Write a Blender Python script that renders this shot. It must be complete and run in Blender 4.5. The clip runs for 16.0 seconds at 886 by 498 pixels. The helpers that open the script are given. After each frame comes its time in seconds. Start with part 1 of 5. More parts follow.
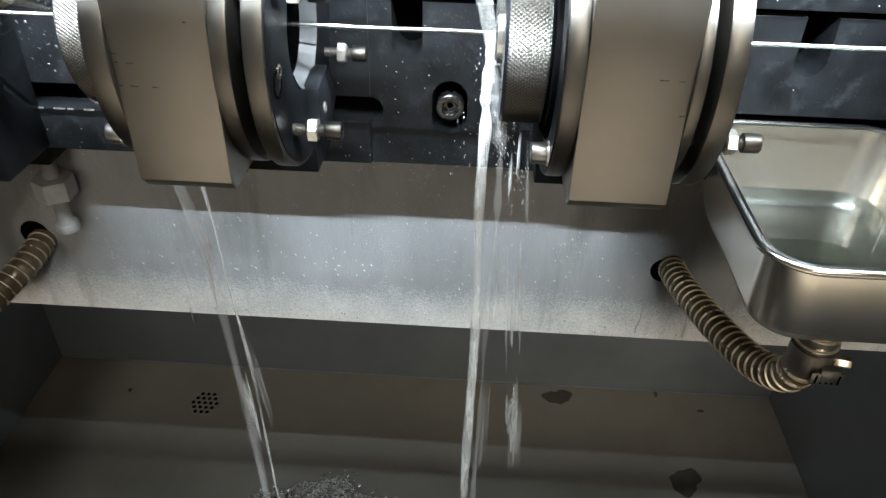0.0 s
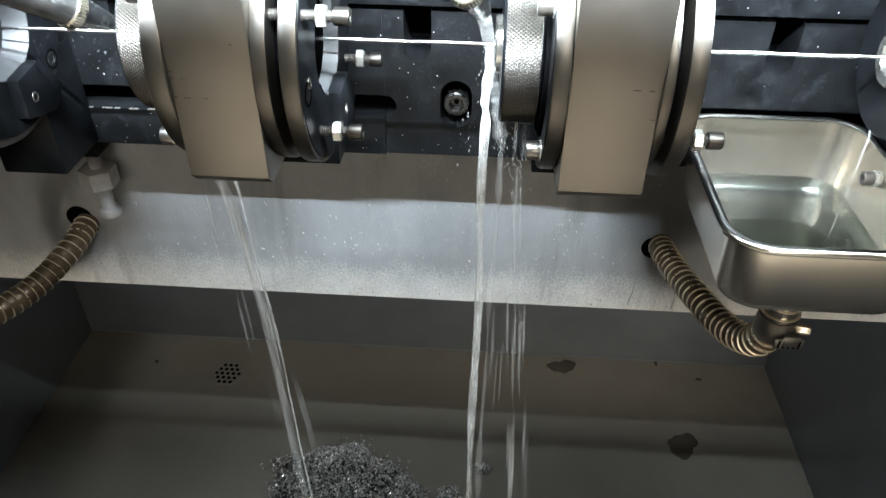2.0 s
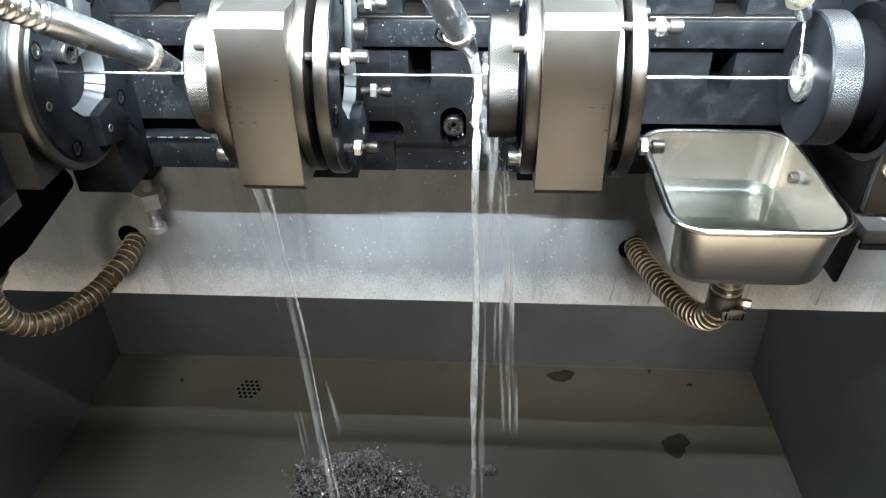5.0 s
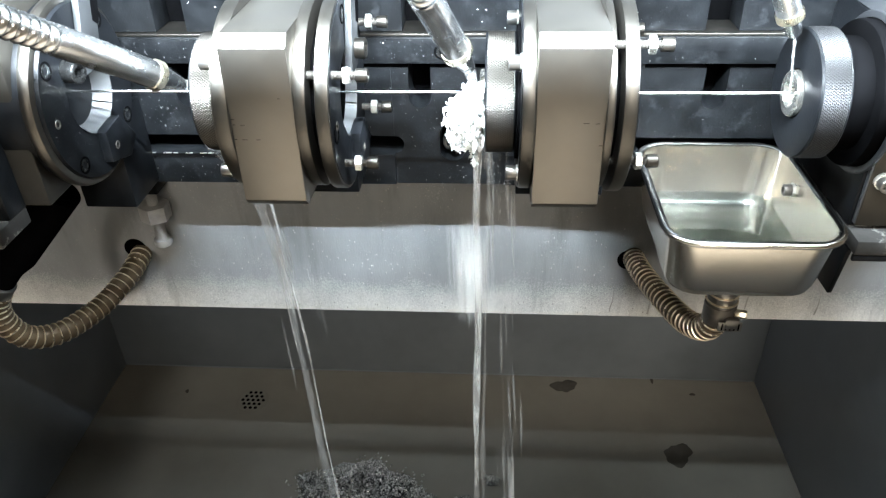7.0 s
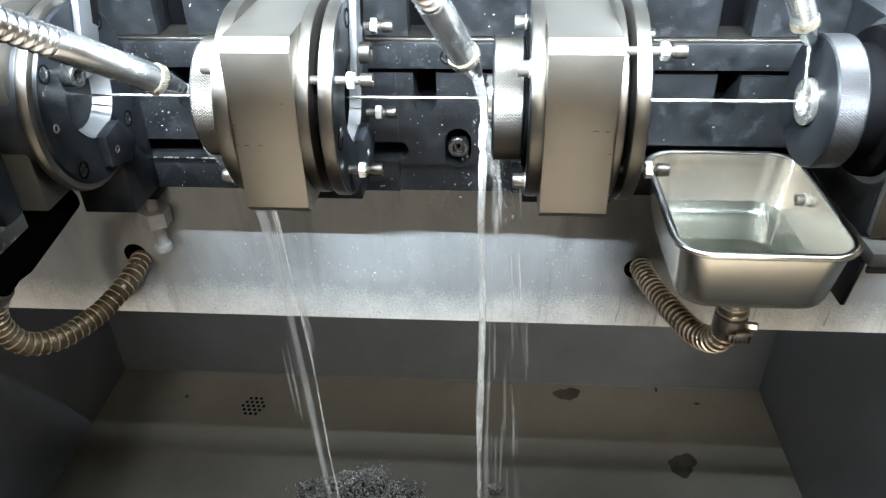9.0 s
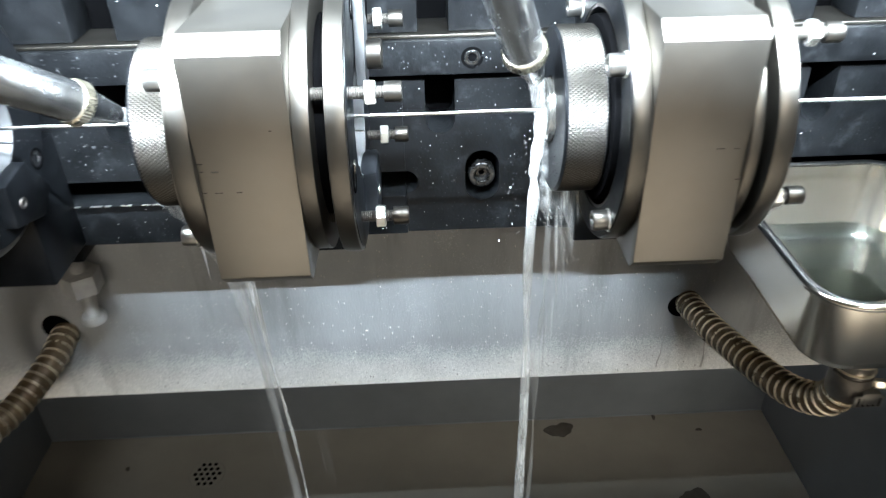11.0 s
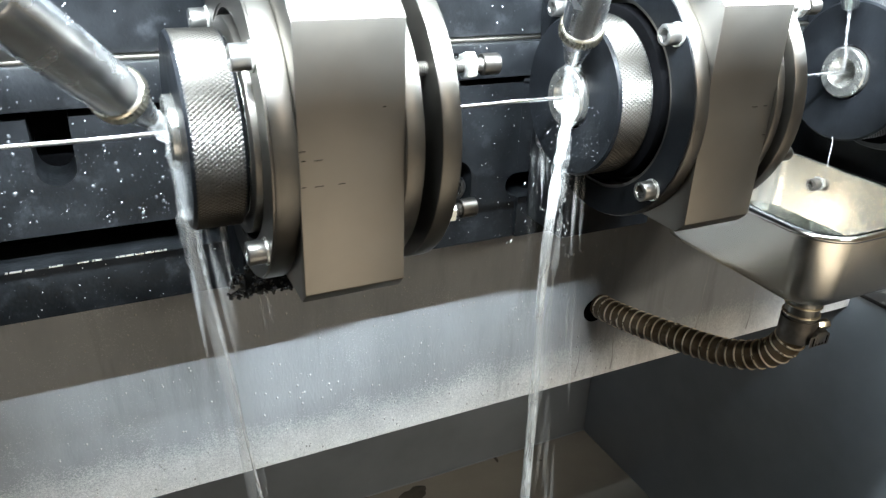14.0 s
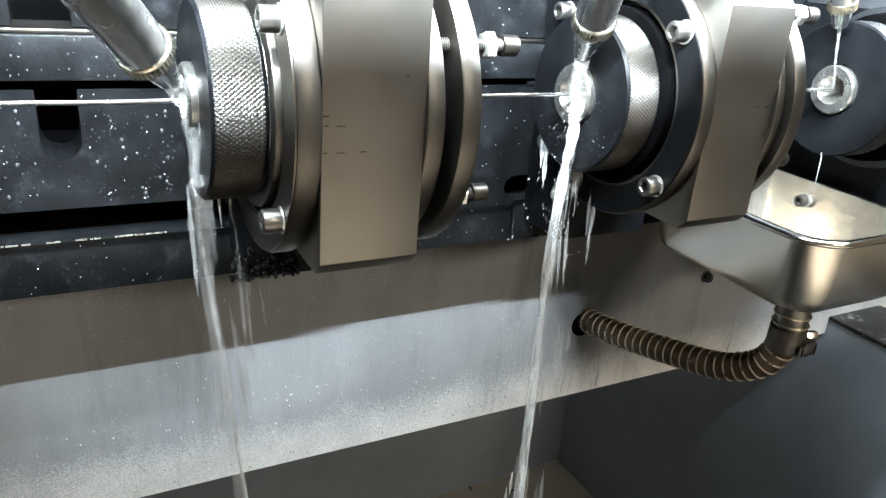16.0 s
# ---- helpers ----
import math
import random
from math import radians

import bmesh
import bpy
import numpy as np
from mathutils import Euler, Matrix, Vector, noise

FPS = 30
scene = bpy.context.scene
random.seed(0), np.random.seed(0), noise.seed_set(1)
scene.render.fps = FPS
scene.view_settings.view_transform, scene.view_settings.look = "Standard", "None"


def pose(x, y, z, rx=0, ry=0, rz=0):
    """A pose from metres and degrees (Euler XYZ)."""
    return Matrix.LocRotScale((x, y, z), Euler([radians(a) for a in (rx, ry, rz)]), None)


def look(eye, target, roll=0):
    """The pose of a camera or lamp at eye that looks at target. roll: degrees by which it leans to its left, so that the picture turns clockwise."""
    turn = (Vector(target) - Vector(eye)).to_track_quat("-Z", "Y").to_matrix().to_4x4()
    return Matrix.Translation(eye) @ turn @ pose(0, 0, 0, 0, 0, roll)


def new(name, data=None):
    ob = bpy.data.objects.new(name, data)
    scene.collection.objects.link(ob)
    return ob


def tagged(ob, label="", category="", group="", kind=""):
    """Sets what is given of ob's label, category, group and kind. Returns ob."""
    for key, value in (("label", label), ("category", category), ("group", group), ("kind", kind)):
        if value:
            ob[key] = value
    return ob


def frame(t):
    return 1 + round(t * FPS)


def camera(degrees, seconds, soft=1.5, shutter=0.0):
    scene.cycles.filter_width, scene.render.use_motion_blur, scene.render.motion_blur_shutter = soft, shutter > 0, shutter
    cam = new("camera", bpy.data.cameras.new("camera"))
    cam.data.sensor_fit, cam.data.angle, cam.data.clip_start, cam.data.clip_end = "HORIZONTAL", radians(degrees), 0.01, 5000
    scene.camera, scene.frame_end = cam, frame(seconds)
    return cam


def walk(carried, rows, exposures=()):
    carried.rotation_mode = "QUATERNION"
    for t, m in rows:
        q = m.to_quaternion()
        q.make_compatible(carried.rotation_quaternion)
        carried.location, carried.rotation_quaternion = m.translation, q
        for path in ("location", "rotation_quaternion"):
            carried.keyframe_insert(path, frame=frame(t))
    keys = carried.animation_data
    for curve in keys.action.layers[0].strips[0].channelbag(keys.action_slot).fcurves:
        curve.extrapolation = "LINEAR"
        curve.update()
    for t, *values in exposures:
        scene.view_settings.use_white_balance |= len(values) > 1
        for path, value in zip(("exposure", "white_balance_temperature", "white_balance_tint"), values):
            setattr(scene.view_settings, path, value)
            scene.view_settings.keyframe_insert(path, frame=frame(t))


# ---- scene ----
cam = camera(62.1, 16.0, 1.25, 0.9)
PATH = [
    (0, (0.016, -0.376, 1.398), (-0.058, 1.253, 0.24), 1.5),
    (0.5, (0.019, -0.388, 1.412), (-0.082, 1.236, 0.249), 0.7),
    (1, (0.021, -0.404, 1.422), (-0.069, 1.177, 0.201), 0.8),
    (1.5, (0.02, -0.418, 1.435), (-0.061, 1.153, 0.2), 1.1),
    (2, (0.02, -0.431, 1.446), (-0.077, 1.155, 0.231), 0.6),
    (2.5, (0.021, -0.45, 1.454), (-0.076, 1.156, 0.266), 0.5),
    (3, (0.019, -0.477, 1.462), (-0.077, 1.14, 0.288), 0.6),
    (3.5, (0.015, -0.497, 1.47), (-0.078, 1.129, 0.31), 0.4),
    (4, (0.021, -0.518, 1.478), (-0.058, 1.118, 0.329), 0.1),
    (4.2, (0.024, -0.528, 1.481), (-0.065, 1.109, 0.335), -0.2),
    (6.5, (0.034, -0.564, 1.499), (-0.091, 1.089, 0.379), -1.4),
    (7, (0.036, -0.563, 1.5), (-0.091, 1.093, 0.386), -1.5),
    (7.5, (0.035, -0.565, 1.501), (-0.088, 1.093, 0.39), -1.4),
    (8, (0.036, -0.566, 1.503), (-0.093, 1.094, 0.396), -1.5),
    (8.5, (0.037, -0.561, 1.502), (-0.085, 1.099, 0.393), -1.2),
    (9, (0.032, -0.549, 1.496), (-0.1, 1.113, 0.391), -1.2),
    (9.5, (0.01, -0.528, 1.488), (-0.077, 1.152, 0.406), -1.0),
    (9.7, (0.001, -0.52, 1.486), (-0.072, 1.167, 0.415), -1.0),
    (11.8, (-0.11, -0.319, 1.407), (0.159, 1.339, 0.321), -0.9),
    (12, (-0.128, -0.318, 1.408), (0.222, 1.334, 0.337), -0.8),
    (12.5, (-0.181, -0.324, 1.409), (0.33, 1.312, 0.379), -1.7),
    (13, (-0.217, -0.327, 1.397), (0.437, 1.296, 0.429), 0.0),
    (13.5, (-0.24, -0.338, 1.383), (0.51, 1.289, 0.495), 1.2),
    (14, (-0.266, -0.335, 1.361), (0.533, 1.287, 0.507), 2.0),
    (14.5, (-0.282, -0.337, 1.353), (0.575, 1.29, 0.565), 3.2),
    (15, (-0.288, -0.338, 1.336), (0.587, 1.286, 0.562), 3.6),
    (15.5, (-0.29, -0.34, 1.331), (0.581, 1.293, 0.575), 4.5),
    (16, (-0.292, -0.338, 1.329), (0.595, 1.289, 0.577), 4.7),
]
EXPOSURES = [(0, -0.22, 6550, 8), (2.5, -0.17, 6450, 8), (4.2, -0.04, 6400, 8), (6.3, 0.13, 6400, 8), (9.5, 0.17, 6400, 8), (12.0, -0.10, 6250, 8), (14.0, -0.03, 6450, 8), (16.0, -0.03, 6500, 8)]
walk(cam, [(t, look(eye, target, roll)) for t, eye, target, roll in PATH], EXPOSURES)

# ---- world and light ----
AY, AZ = 0.077, 1.243          # the axis of the wire and of all the rotary units

world = bpy.data.worlds.new("workshop_air")
scene.world = world
world.use_nodes = True
world.node_tree.nodes["Background"].inputs[0].default_value = (0.75, 0.72, 0.66, 1)
world.node_tree.nodes["Background"].inputs[1].default_value = 0.004


def area_lamp(name, eye, target, sx, sy, watts, colour):
    data = bpy.data.lights.new(name, "AREA")
    data.shape, data.size, data.size_y, data.energy, data.color = "RECTANGLE", sx, sy, watts, colour
    ob = new(name, data)
    ob.matrix_world = look(eye, target)
    return ob


area_lamp("machine_lamp_light", (0.03, -0.118, 1.485), (0.03, 0.16, 1.08), 1.15, 0.004, 80, (0.80, 0.91, 1.0))
area_lamp("upper_lamp_light", (0.13, -0.147, 1.735), (0.13, 0.20, 0.95), 1.3, 0.024, 46, (0.82, 0.93, 1.0))
area_lamp("workshop_light", (0.80, -2.62, 2.48), (0.50, 0.45, 0.40), 1.1, 0.24, 4.5, (1.0, 0.89, 0.74)).data.spread = radians(46)
# Added fill, unseen: brightens the aisle floor that the steel fronts reflect.
area_lamp("aisle_floor_fill", (0.0, -1.9, 3.12), (0.0, -1.9, 0.0), 2.2, 0.6, 56, (1.0, 0.95, 0.86)).data.spread = radians(70)
# Made-up narrow fill that lifts the left end of the apron.
area_lamp("left_apron_fill", (-1.2, -3.40, 1.75), (-0.70, 0.25, 0.92), 0.5, 0.4, 0.5, (1.0, 0.90, 0.77)).data.spread = radians(15)
# Added overhead fill, set far left to brighten the tank's right wall.
area_lamp("right_wall_fill", (-1.3, -0.12, 3.14), (0.3, 0.0, 0.5), 1.2, 0.4, 30, (1.0, 0.98, 0.95))


# ---- materials ----
def node(nt, kind, **kw):
    n = nt.nodes.new(kind)
    for k, v in kw.items():
        n.inputs[k].default_value = v
    return n


def material(name, base, rough=0.5, metal=0.0, scale=40.0, vary=0.25, bump=0.15, fine=400.0, stretch=(1, 1, 1), tint=None, spec=0.5, rough_vary=0.15, stain=0.0, stain_colour=(0.05, 0.04, 0.03), stain_scale=6.0):
    m = bpy.data.materials.new(name)
    m.use_nodes = True
    nt = m.node_tree
    b = nt.nodes["Principled BSDF"]
    b.inputs["Metallic"].default_value = metal
    b.inputs["Specular IOR Level"].default_value = spec
    tc = nt.nodes.new("ShaderNodeTexCoord")
    mp = nt.nodes.new("ShaderNodeMapping")
    mp.inputs["Scale"].default_value = stretch
    nt.links.new(tc.outputs["Object"], mp.inputs["Vector"])
    big = node(nt, "ShaderNodeTexNoise", Scale=scale, Detail=5.0, Roughness=0.6)
    small = node(nt, "ShaderNodeTexNoise", Scale=fine, Detail=3.0)
    for n in (big, small):
        nt.links.new(mp.outputs[0], n.inputs["Vector"])
    dark = tuple(c * (1 - vary) for c in base)
    light = tuple(min(1, c * (1 + vary)) for c in (tint or base))
    ramp = nt.nodes.new("ShaderNodeValToRGB")
    ramp.color_ramp.elements[0].position, ramp.color_ramp.elements[1].position = 0.3, 0.72
    ramp.color_ramp.elements[0].color, ramp.color_ramp.elements[1].color = (*dark, 1), (*light, 1)
    nt.links.new(big.outputs[0], ramp.inputs[0])
    out = ramp.outputs[0]
    if stain:
        st = node(nt, "ShaderNodeTexNoise", Scale=stain_scale, Detail=8.0, Roughness=0.7)
        nt.links.new(mp.outputs[0], st.inputs["Vector"])
        r2 = nt.nodes.new("ShaderNodeValToRGB")
        r2.color_ramp.elements[0].position, r2.color_ramp.elements[1].position = 0.55, 0.72
        r2.color_ramp.elements[0].color, r2.color_ramp.elements[1].color = (0, 0, 0, 1), (stain, stain, stain, 1)
        nt.links.new(st.outputs[0], r2.inputs[0])
        mix = nt.nodes.new("ShaderNodeMixRGB")
        mix.inputs[2].default_value = (*stain_colour, 1)
        nt.links.new(r2.outputs[0], mix.inputs[0])
        nt.links.new(out, mix.inputs[1])
        out = mix.outputs[0]
    nt.links.new(out, b.inputs["Base Color"])
    mr = nt.nodes.new("ShaderNodeMapRange")
    mr.inputs["To Min"].default_value, mr.inputs["To Max"].default_value = max(0.02, rough - rough_vary), min(1, rough + rough_vary)
    nt.links.new(big.outputs[0], mr.inputs["Value"])
    nt.links.new(mr.outputs[0], b.inputs["Roughness"])
    bp = node(nt, "ShaderNodeBump", Strength=bump, Distance=0.0006)
    nt.links.new(small.outputs[0], bp.inputs["Height"])
    nt.links.new(bp.outputs[0], b.inputs["Normal"])
    return m


M_BLOCK = material("ground_steel", (0.195, 0.182, 0.162), 0.37, 1.0, 22, 0.07, 0.03, 1200, (1, 1, 1), rough_vary=0.06, stain=0.12, stain_colour=(0.20, 0.16, 0.12), stain_scale=40)
M_DISC = material("turned_steel", (0.116, 0.108, 0.097), 0.38, 1.0, 60, 0.08, 0.04, 900, (1, 1, 1), rough_vary=0.04, stain=0.35, stain_colour=(0.14, 0.11, 0.08), stain_scale=30)
M_OXIDE = material("black_oxide_steel", (0.0042, 0.0047, 0.0056), 0.36, 0.0, 50, 0.45, 0.15, 500, spec=0.11, stain=0.35, stain_colour=(0.020, 0.022, 0.025), stain_scale=22)
M_BED = material("blackened_bed_steel", (0.0050, 0.0055, 0.0062), 0.36, 0.0, 35, 0.50, 0.30, 350, spec=0.13, stain=0.55, stain_colour=(0.026, 0.028, 0.031), stain_scale=48)
# Near-black: shade painted into gaps, slots, sockets, bores and holes; also the rubber spout.
M_DARK = material("recess_shade_and_rubber", (0.0018, 0.0018, 0.002), 0.7, 0.0, 30, 0.3, spec=0.0)
M_KNURL = material("knurled_steel", (0.076, 0.071, 0.064), 0.42, 1.0, 50, 0.12, 0.03, 900)
M_SCREW = material("bright_screw_steel", (0.22, 0.213, 0.203), 0.35, 0.95, 120, 0.12, 0.03, 900)
M_CLAMP = material("dark_screw_steel", (0.06, 0.06, 0.06), 0.28, 0.9, 120, 0.3, 0.1, 900)
M_BUSH = material("polished_bush_steel", (0.50, 0.49, 0.46), 0.24, 0.95, 120, 0.10, 0.03, 900)
M_THREAD = material("oily_thread_steel", (0.13, 0.12, 0.11), 0.38, 0.8, 150, 0.2, 0.05, 900)
M_NUT = material("zinc_nut", (0.66, 0.65, 0.61), 0.30, 0.85, 120, 0.12, 0.03, 900)
M_ZINC = material("dull_zinc", (0.34, 0.34, 0.335), 0.5, 0.4, 60, 0.2, 0.1, 500)
M_PANEL = material("grey_painted_sheet", (0.235, 0.242, 0.252), 0.36, 0.0, 30, 0.12, 0.25, 420, (1, 1, 0.30), spec=0.5, stain=0.45, stain_colour=(0.165, 0.165, 0.168), stain_scale=13)
M_TANK = material("dark_grey_tank_paint", (0.170, 0.188, 0.212), 0.32, 0.0, 8, 0.12, 0.12, 300, spec=0.5, rough_vary=0.04)
M_TANK_FLOOR = material("oily_tank_floor_paint", (0.150, 0.142, 0.124), 0.24, 0.0, 5, 0.12, 0.12, 300, spec=0.4, rough_vary=0.03, stain=0.05, stain_colour=(0.10, 0.088, 0.07), stain_scale=9)
M_TRAY = material("brushed_stainless", (0.80, 0.755, 0.68), 0.24, 1.0, 12, 0.05, 0.02, 900, (1, 1, 1), rough_vary=0.04)
M_RIM = material("polished_rim", (0.75, 0.73, 0.70), 0.14, 1.0, 30, 0.05, 0.02, 300)
M_HOSE = material("dull_brass_hose", (0.105, 0.074, 0.043), 0.40, 0.55, 60, 0.25, 0.06, 600, stain=0.3, stain_colour=(0.10, 0.07, 0.04), stain_scale=40)
M_RIDGE = material("polished_hose_ridge", (0.74, 0.66, 0.52), 0.30, 0.85, 80, 0.15, 0.03, 600)
M_NOZZLE = material("nickel_nozzle", (0.80, 0.81, 0.82), 0.25, 1.0, 50, 0.08, 0.02, 300, stain=0.15, stain_colour=(0.10, 0.09, 0.07), stain_scale=35)
M_BRASS = material("pale_brass_collar", (0.64, 0.60, 0.50), 0.28, 1.0, 80, 0.15, 0.03, 500)
M_WIRE = material("bright_wire", (0.86, 0.86, 0.86), 0.22, 1.0, 80, 0.05, 0.02, 500)
M_KNURL_DARK = material("dark_knurled_steel", (0.022, 0.022, 0.023), 0.46, 0.8, 50, 0.15, 0.03, 900)
M_STAND = material("bare_bracket_steel", (0.040, 0.042, 0.046), 0.40, 0.7, 30, 0.15, 0.05, 600, stain=0.3, stain_colour=(0.05, 0.05, 0.055), stain_scale=20)
M_ARM = material("bare_arm_steel", (0.10, 0.104, 0.11), 0.42, 0.8, 30, 0.15, 0.05, 600, stain=0.3, stain_colour=(0.16, 0.16, 0.165), stain_scale=20)
M_COVER = material("oily_brown_cover", (0.020, 0.016, 0.011), 0.38, 0.0, 20, 0.3, 0.1, 400, spec=0.3)
M_HOUSING = material("dull_housing_steel", (0.020, 0.018, 0.015), 0.5, 0.6, 12, 0.2, 0.1, 500, stain=0.4, stain_colour=(0.05, 0.045, 0.04), stain_scale=14)
M_SHELF = material("pale_scuffed_shelf", (0.022, 0.021, 0.020), 0.55, 0.0, 40, 0.35, 0.3, 200, spec=0.15, stain=0.8, stain_colour=(0.34, 0.33, 0.31), stain_scale=45)
M_BEAD = material("coolant_bead", (0.045, 0.047, 0.05), 0.06, 0.0, 30, 0.1, 0.0, 300, spec=0.9, rough_vary=0.02)
M_BEAD_PALE = material("pale_dried_residue", (0.80, 0.79, 0.77), 0.5, 0.0, 30, 0.1, 0.0, 300, spec=0.9, rough_vary=0.02)
M_BEAD_APRON = material("coolant_bead_on_paint", (0.36, 0.355, 0.34), 0.05, 0.0, 30, 0.1, 0.0, 300, spec=0.9, rough_vary=0.02)
M_DRIP = material("dried_drip", (0.30, 0.295, 0.285), 0.45, 0.0, 60, 0.2, 0.1, 300)
M_STAIN = material("oily_stain", (0.018, 0.016, 0.013), 0.2, 0.0, 60, 0.3, 0.05, 300)
M_PUDDLE = material("oily_puddle", (0.045, 0.041, 0.034), 0.16, 0.0, 30, 0.25, 0.03, 300)
M_CONE = material("ground_cone_steel", (0.060, 0.062, 0.065), 0.5, 0.4, 60, 0.1, 0.03, 500)
M_CHIP = material("steel_chip", (0.46, 0.46, 0.46), 0.28, 0.80, 300, 0.5, 0.1, 900)
M_WETCHIP = material("wet_dark_chips", (0.014, 0.014, 0.014), 0.18, 0.3, 300, 0.6, 0.4, 500, spec=0.4)
M_CHIP_CORE = material("packed_dark_chips", (0.030, 0.031, 0.033), 0.5, 0.6, 300, 0.6, 1.0, 400)
# Colour of the added board, chosen for the light it throws back.
M_GUARD = material("beige_reflector_paint", (0.44, 0.37, 0.29), 0.45, 0.0, 6, 0.15, 0.1, 200, stain=0.4, stain_colour=(0.16, 0.12, 0.08), stain_scale=9)
M_ROOM = material("workshop_wall_paint", (0.40, 0.35, 0.285), 0.8, 0.0, 3, 0.1, 0.2, 80)
M_CONCRETE = material("workshop_concrete", (0.60, 0.54, 0.46), 0.8, 0.0, 3, 0.2, 0.3, 80)
M_CEIL = material("workshop_ceiling_paint", (0.5, 0.48, 0.44), 0.85, 0.0, 3, 0.1, 0.2, 80)


def add_residue_and_edge_light(m):
    """Dried pale specks and painted lamp light that gather along the lower edge of the apron, and faint upright smears
    of oil.
    """
    nt = m.node_tree
    b = nt.nodes["Principled BSDF"]
    old = b.inputs["Base Color"].links[0].from_socket
    tc, sep = nt.nodes.new("ShaderNodeTexCoord"), nt.nodes.new("ShaderNodeSeparateXYZ")
    nt.links.new(tc.outputs["Object"], sep.inputs[0])
    # The whitening towards the edge also carries the lamp's brightening there.
    edge = nt.nodes.new("ShaderNodeMapRange")
    for k, v in (("From Min", 0.846), ("From Max", 0.912), ("To Min", 0.74), ("To Max", 0.26)):
        edge.inputs[k].default_value = v
    nt.links.new(sep.outputs[2], edge.inputs["Value"])
    broad, speck = node(nt, "ShaderNodeTexNoise", Scale=22.0, Detail=4.0), node(nt, "ShaderNodeTexNoise", Scale=750.0, Detail=2.0, Roughness=0.7)
    for n in (broad, speck):
        nt.links.new(tc.outputs["Object"], n.inputs["Vector"])
    both = nt.nodes.new("ShaderNodeMixRGB")
    both.inputs[0].default_value = 0.62
    nt.links.new(broad.outputs[0], both.inputs[1])
    nt.links.new(speck.outputs[0], both.inputs[2])
    plus = nt.nodes.new("ShaderNodeMath")
    plus.operation = "ADD"
    nt.links.new(both.outputs[0], plus.inputs[0])
    nt.links.new(edge.outputs[0], plus.inputs[1])
    cut = nt.nodes.new("ShaderNodeMapRange")
    for k, v in (("From Min", 0.84), ("From Max", 1.30), ("To Min", 0.0), ("To Max", 0.90)):
        cut.inputs[k].default_value = v
    nt.links.new(plus.outputs[0], cut.inputs["Value"])
    mix = nt.nodes.new("ShaderNodeMixRGB")
    mix.inputs[2].default_value = (0.80, 0.79, 0.76, 1)
    nt.links.new(cut.outputs[0], mix.inputs[0])
    nt.links.new(old, mix.inputs[1])
    mp = nt.nodes.new("ShaderNodeMapping")
    mp.inputs["Scale"].default_value = (1, 1, 0.14)
    nt.links.new(tc.outputs["Object"], mp.inputs["Vector"])
    run = node(nt, "ShaderNodeTexNoise", Scale=38.0, Detail=5.0, Roughness=0.6)
    nt.links.new(mp.outputs[0], run.inputs["Vector"])
    rr = nt.nodes.new("ShaderNodeMapRange")
    for k, v in (("From Min", 0.55), ("From Max", 0.75), ("To Min", 0.0), ("To Max", 0.55)):
        rr.inputs[k].default_value = v
    nt.links.new(run.outputs[0], rr.inputs["Value"])
    smear = nt.nodes.new("ShaderNodeMixRGB")
    smear.inputs[2].default_value = (0.115, 0.113, 0.112, 1)
    nt.links.new(rr.outputs[0], smear.inputs[0])
    nt.links.new(mix.outputs[0], smear.inputs[1])
    nt.links.new(smear.outputs[0], b.inputs["Base Color"])


add_residue_and_edge_light(M_PANEL)


def vary_pieces(m, dark, light):
    """Each loose piece of the mesh takes a tone of its own between the two."""
    nt = m.node_tree
    geo, ramp = nt.nodes.new("ShaderNodeNewGeometry"), nt.nodes.new("ShaderNodeValToRGB")
    ramp.color_ramp.elements[0].color, ramp.color_ramp.elements[1].color = (dark, dark, dark * 1.05, 1), (light, light, light * 0.98, 1)
    nt.links.new(geo.outputs["Random Per Island"], ramp.inputs[0])
    nt.links.new(ramp.outputs[0], nt.nodes["Principled BSDF"].inputs["Base Color"])


vary_pieces(M_CHIP, 0.10, 1.0)


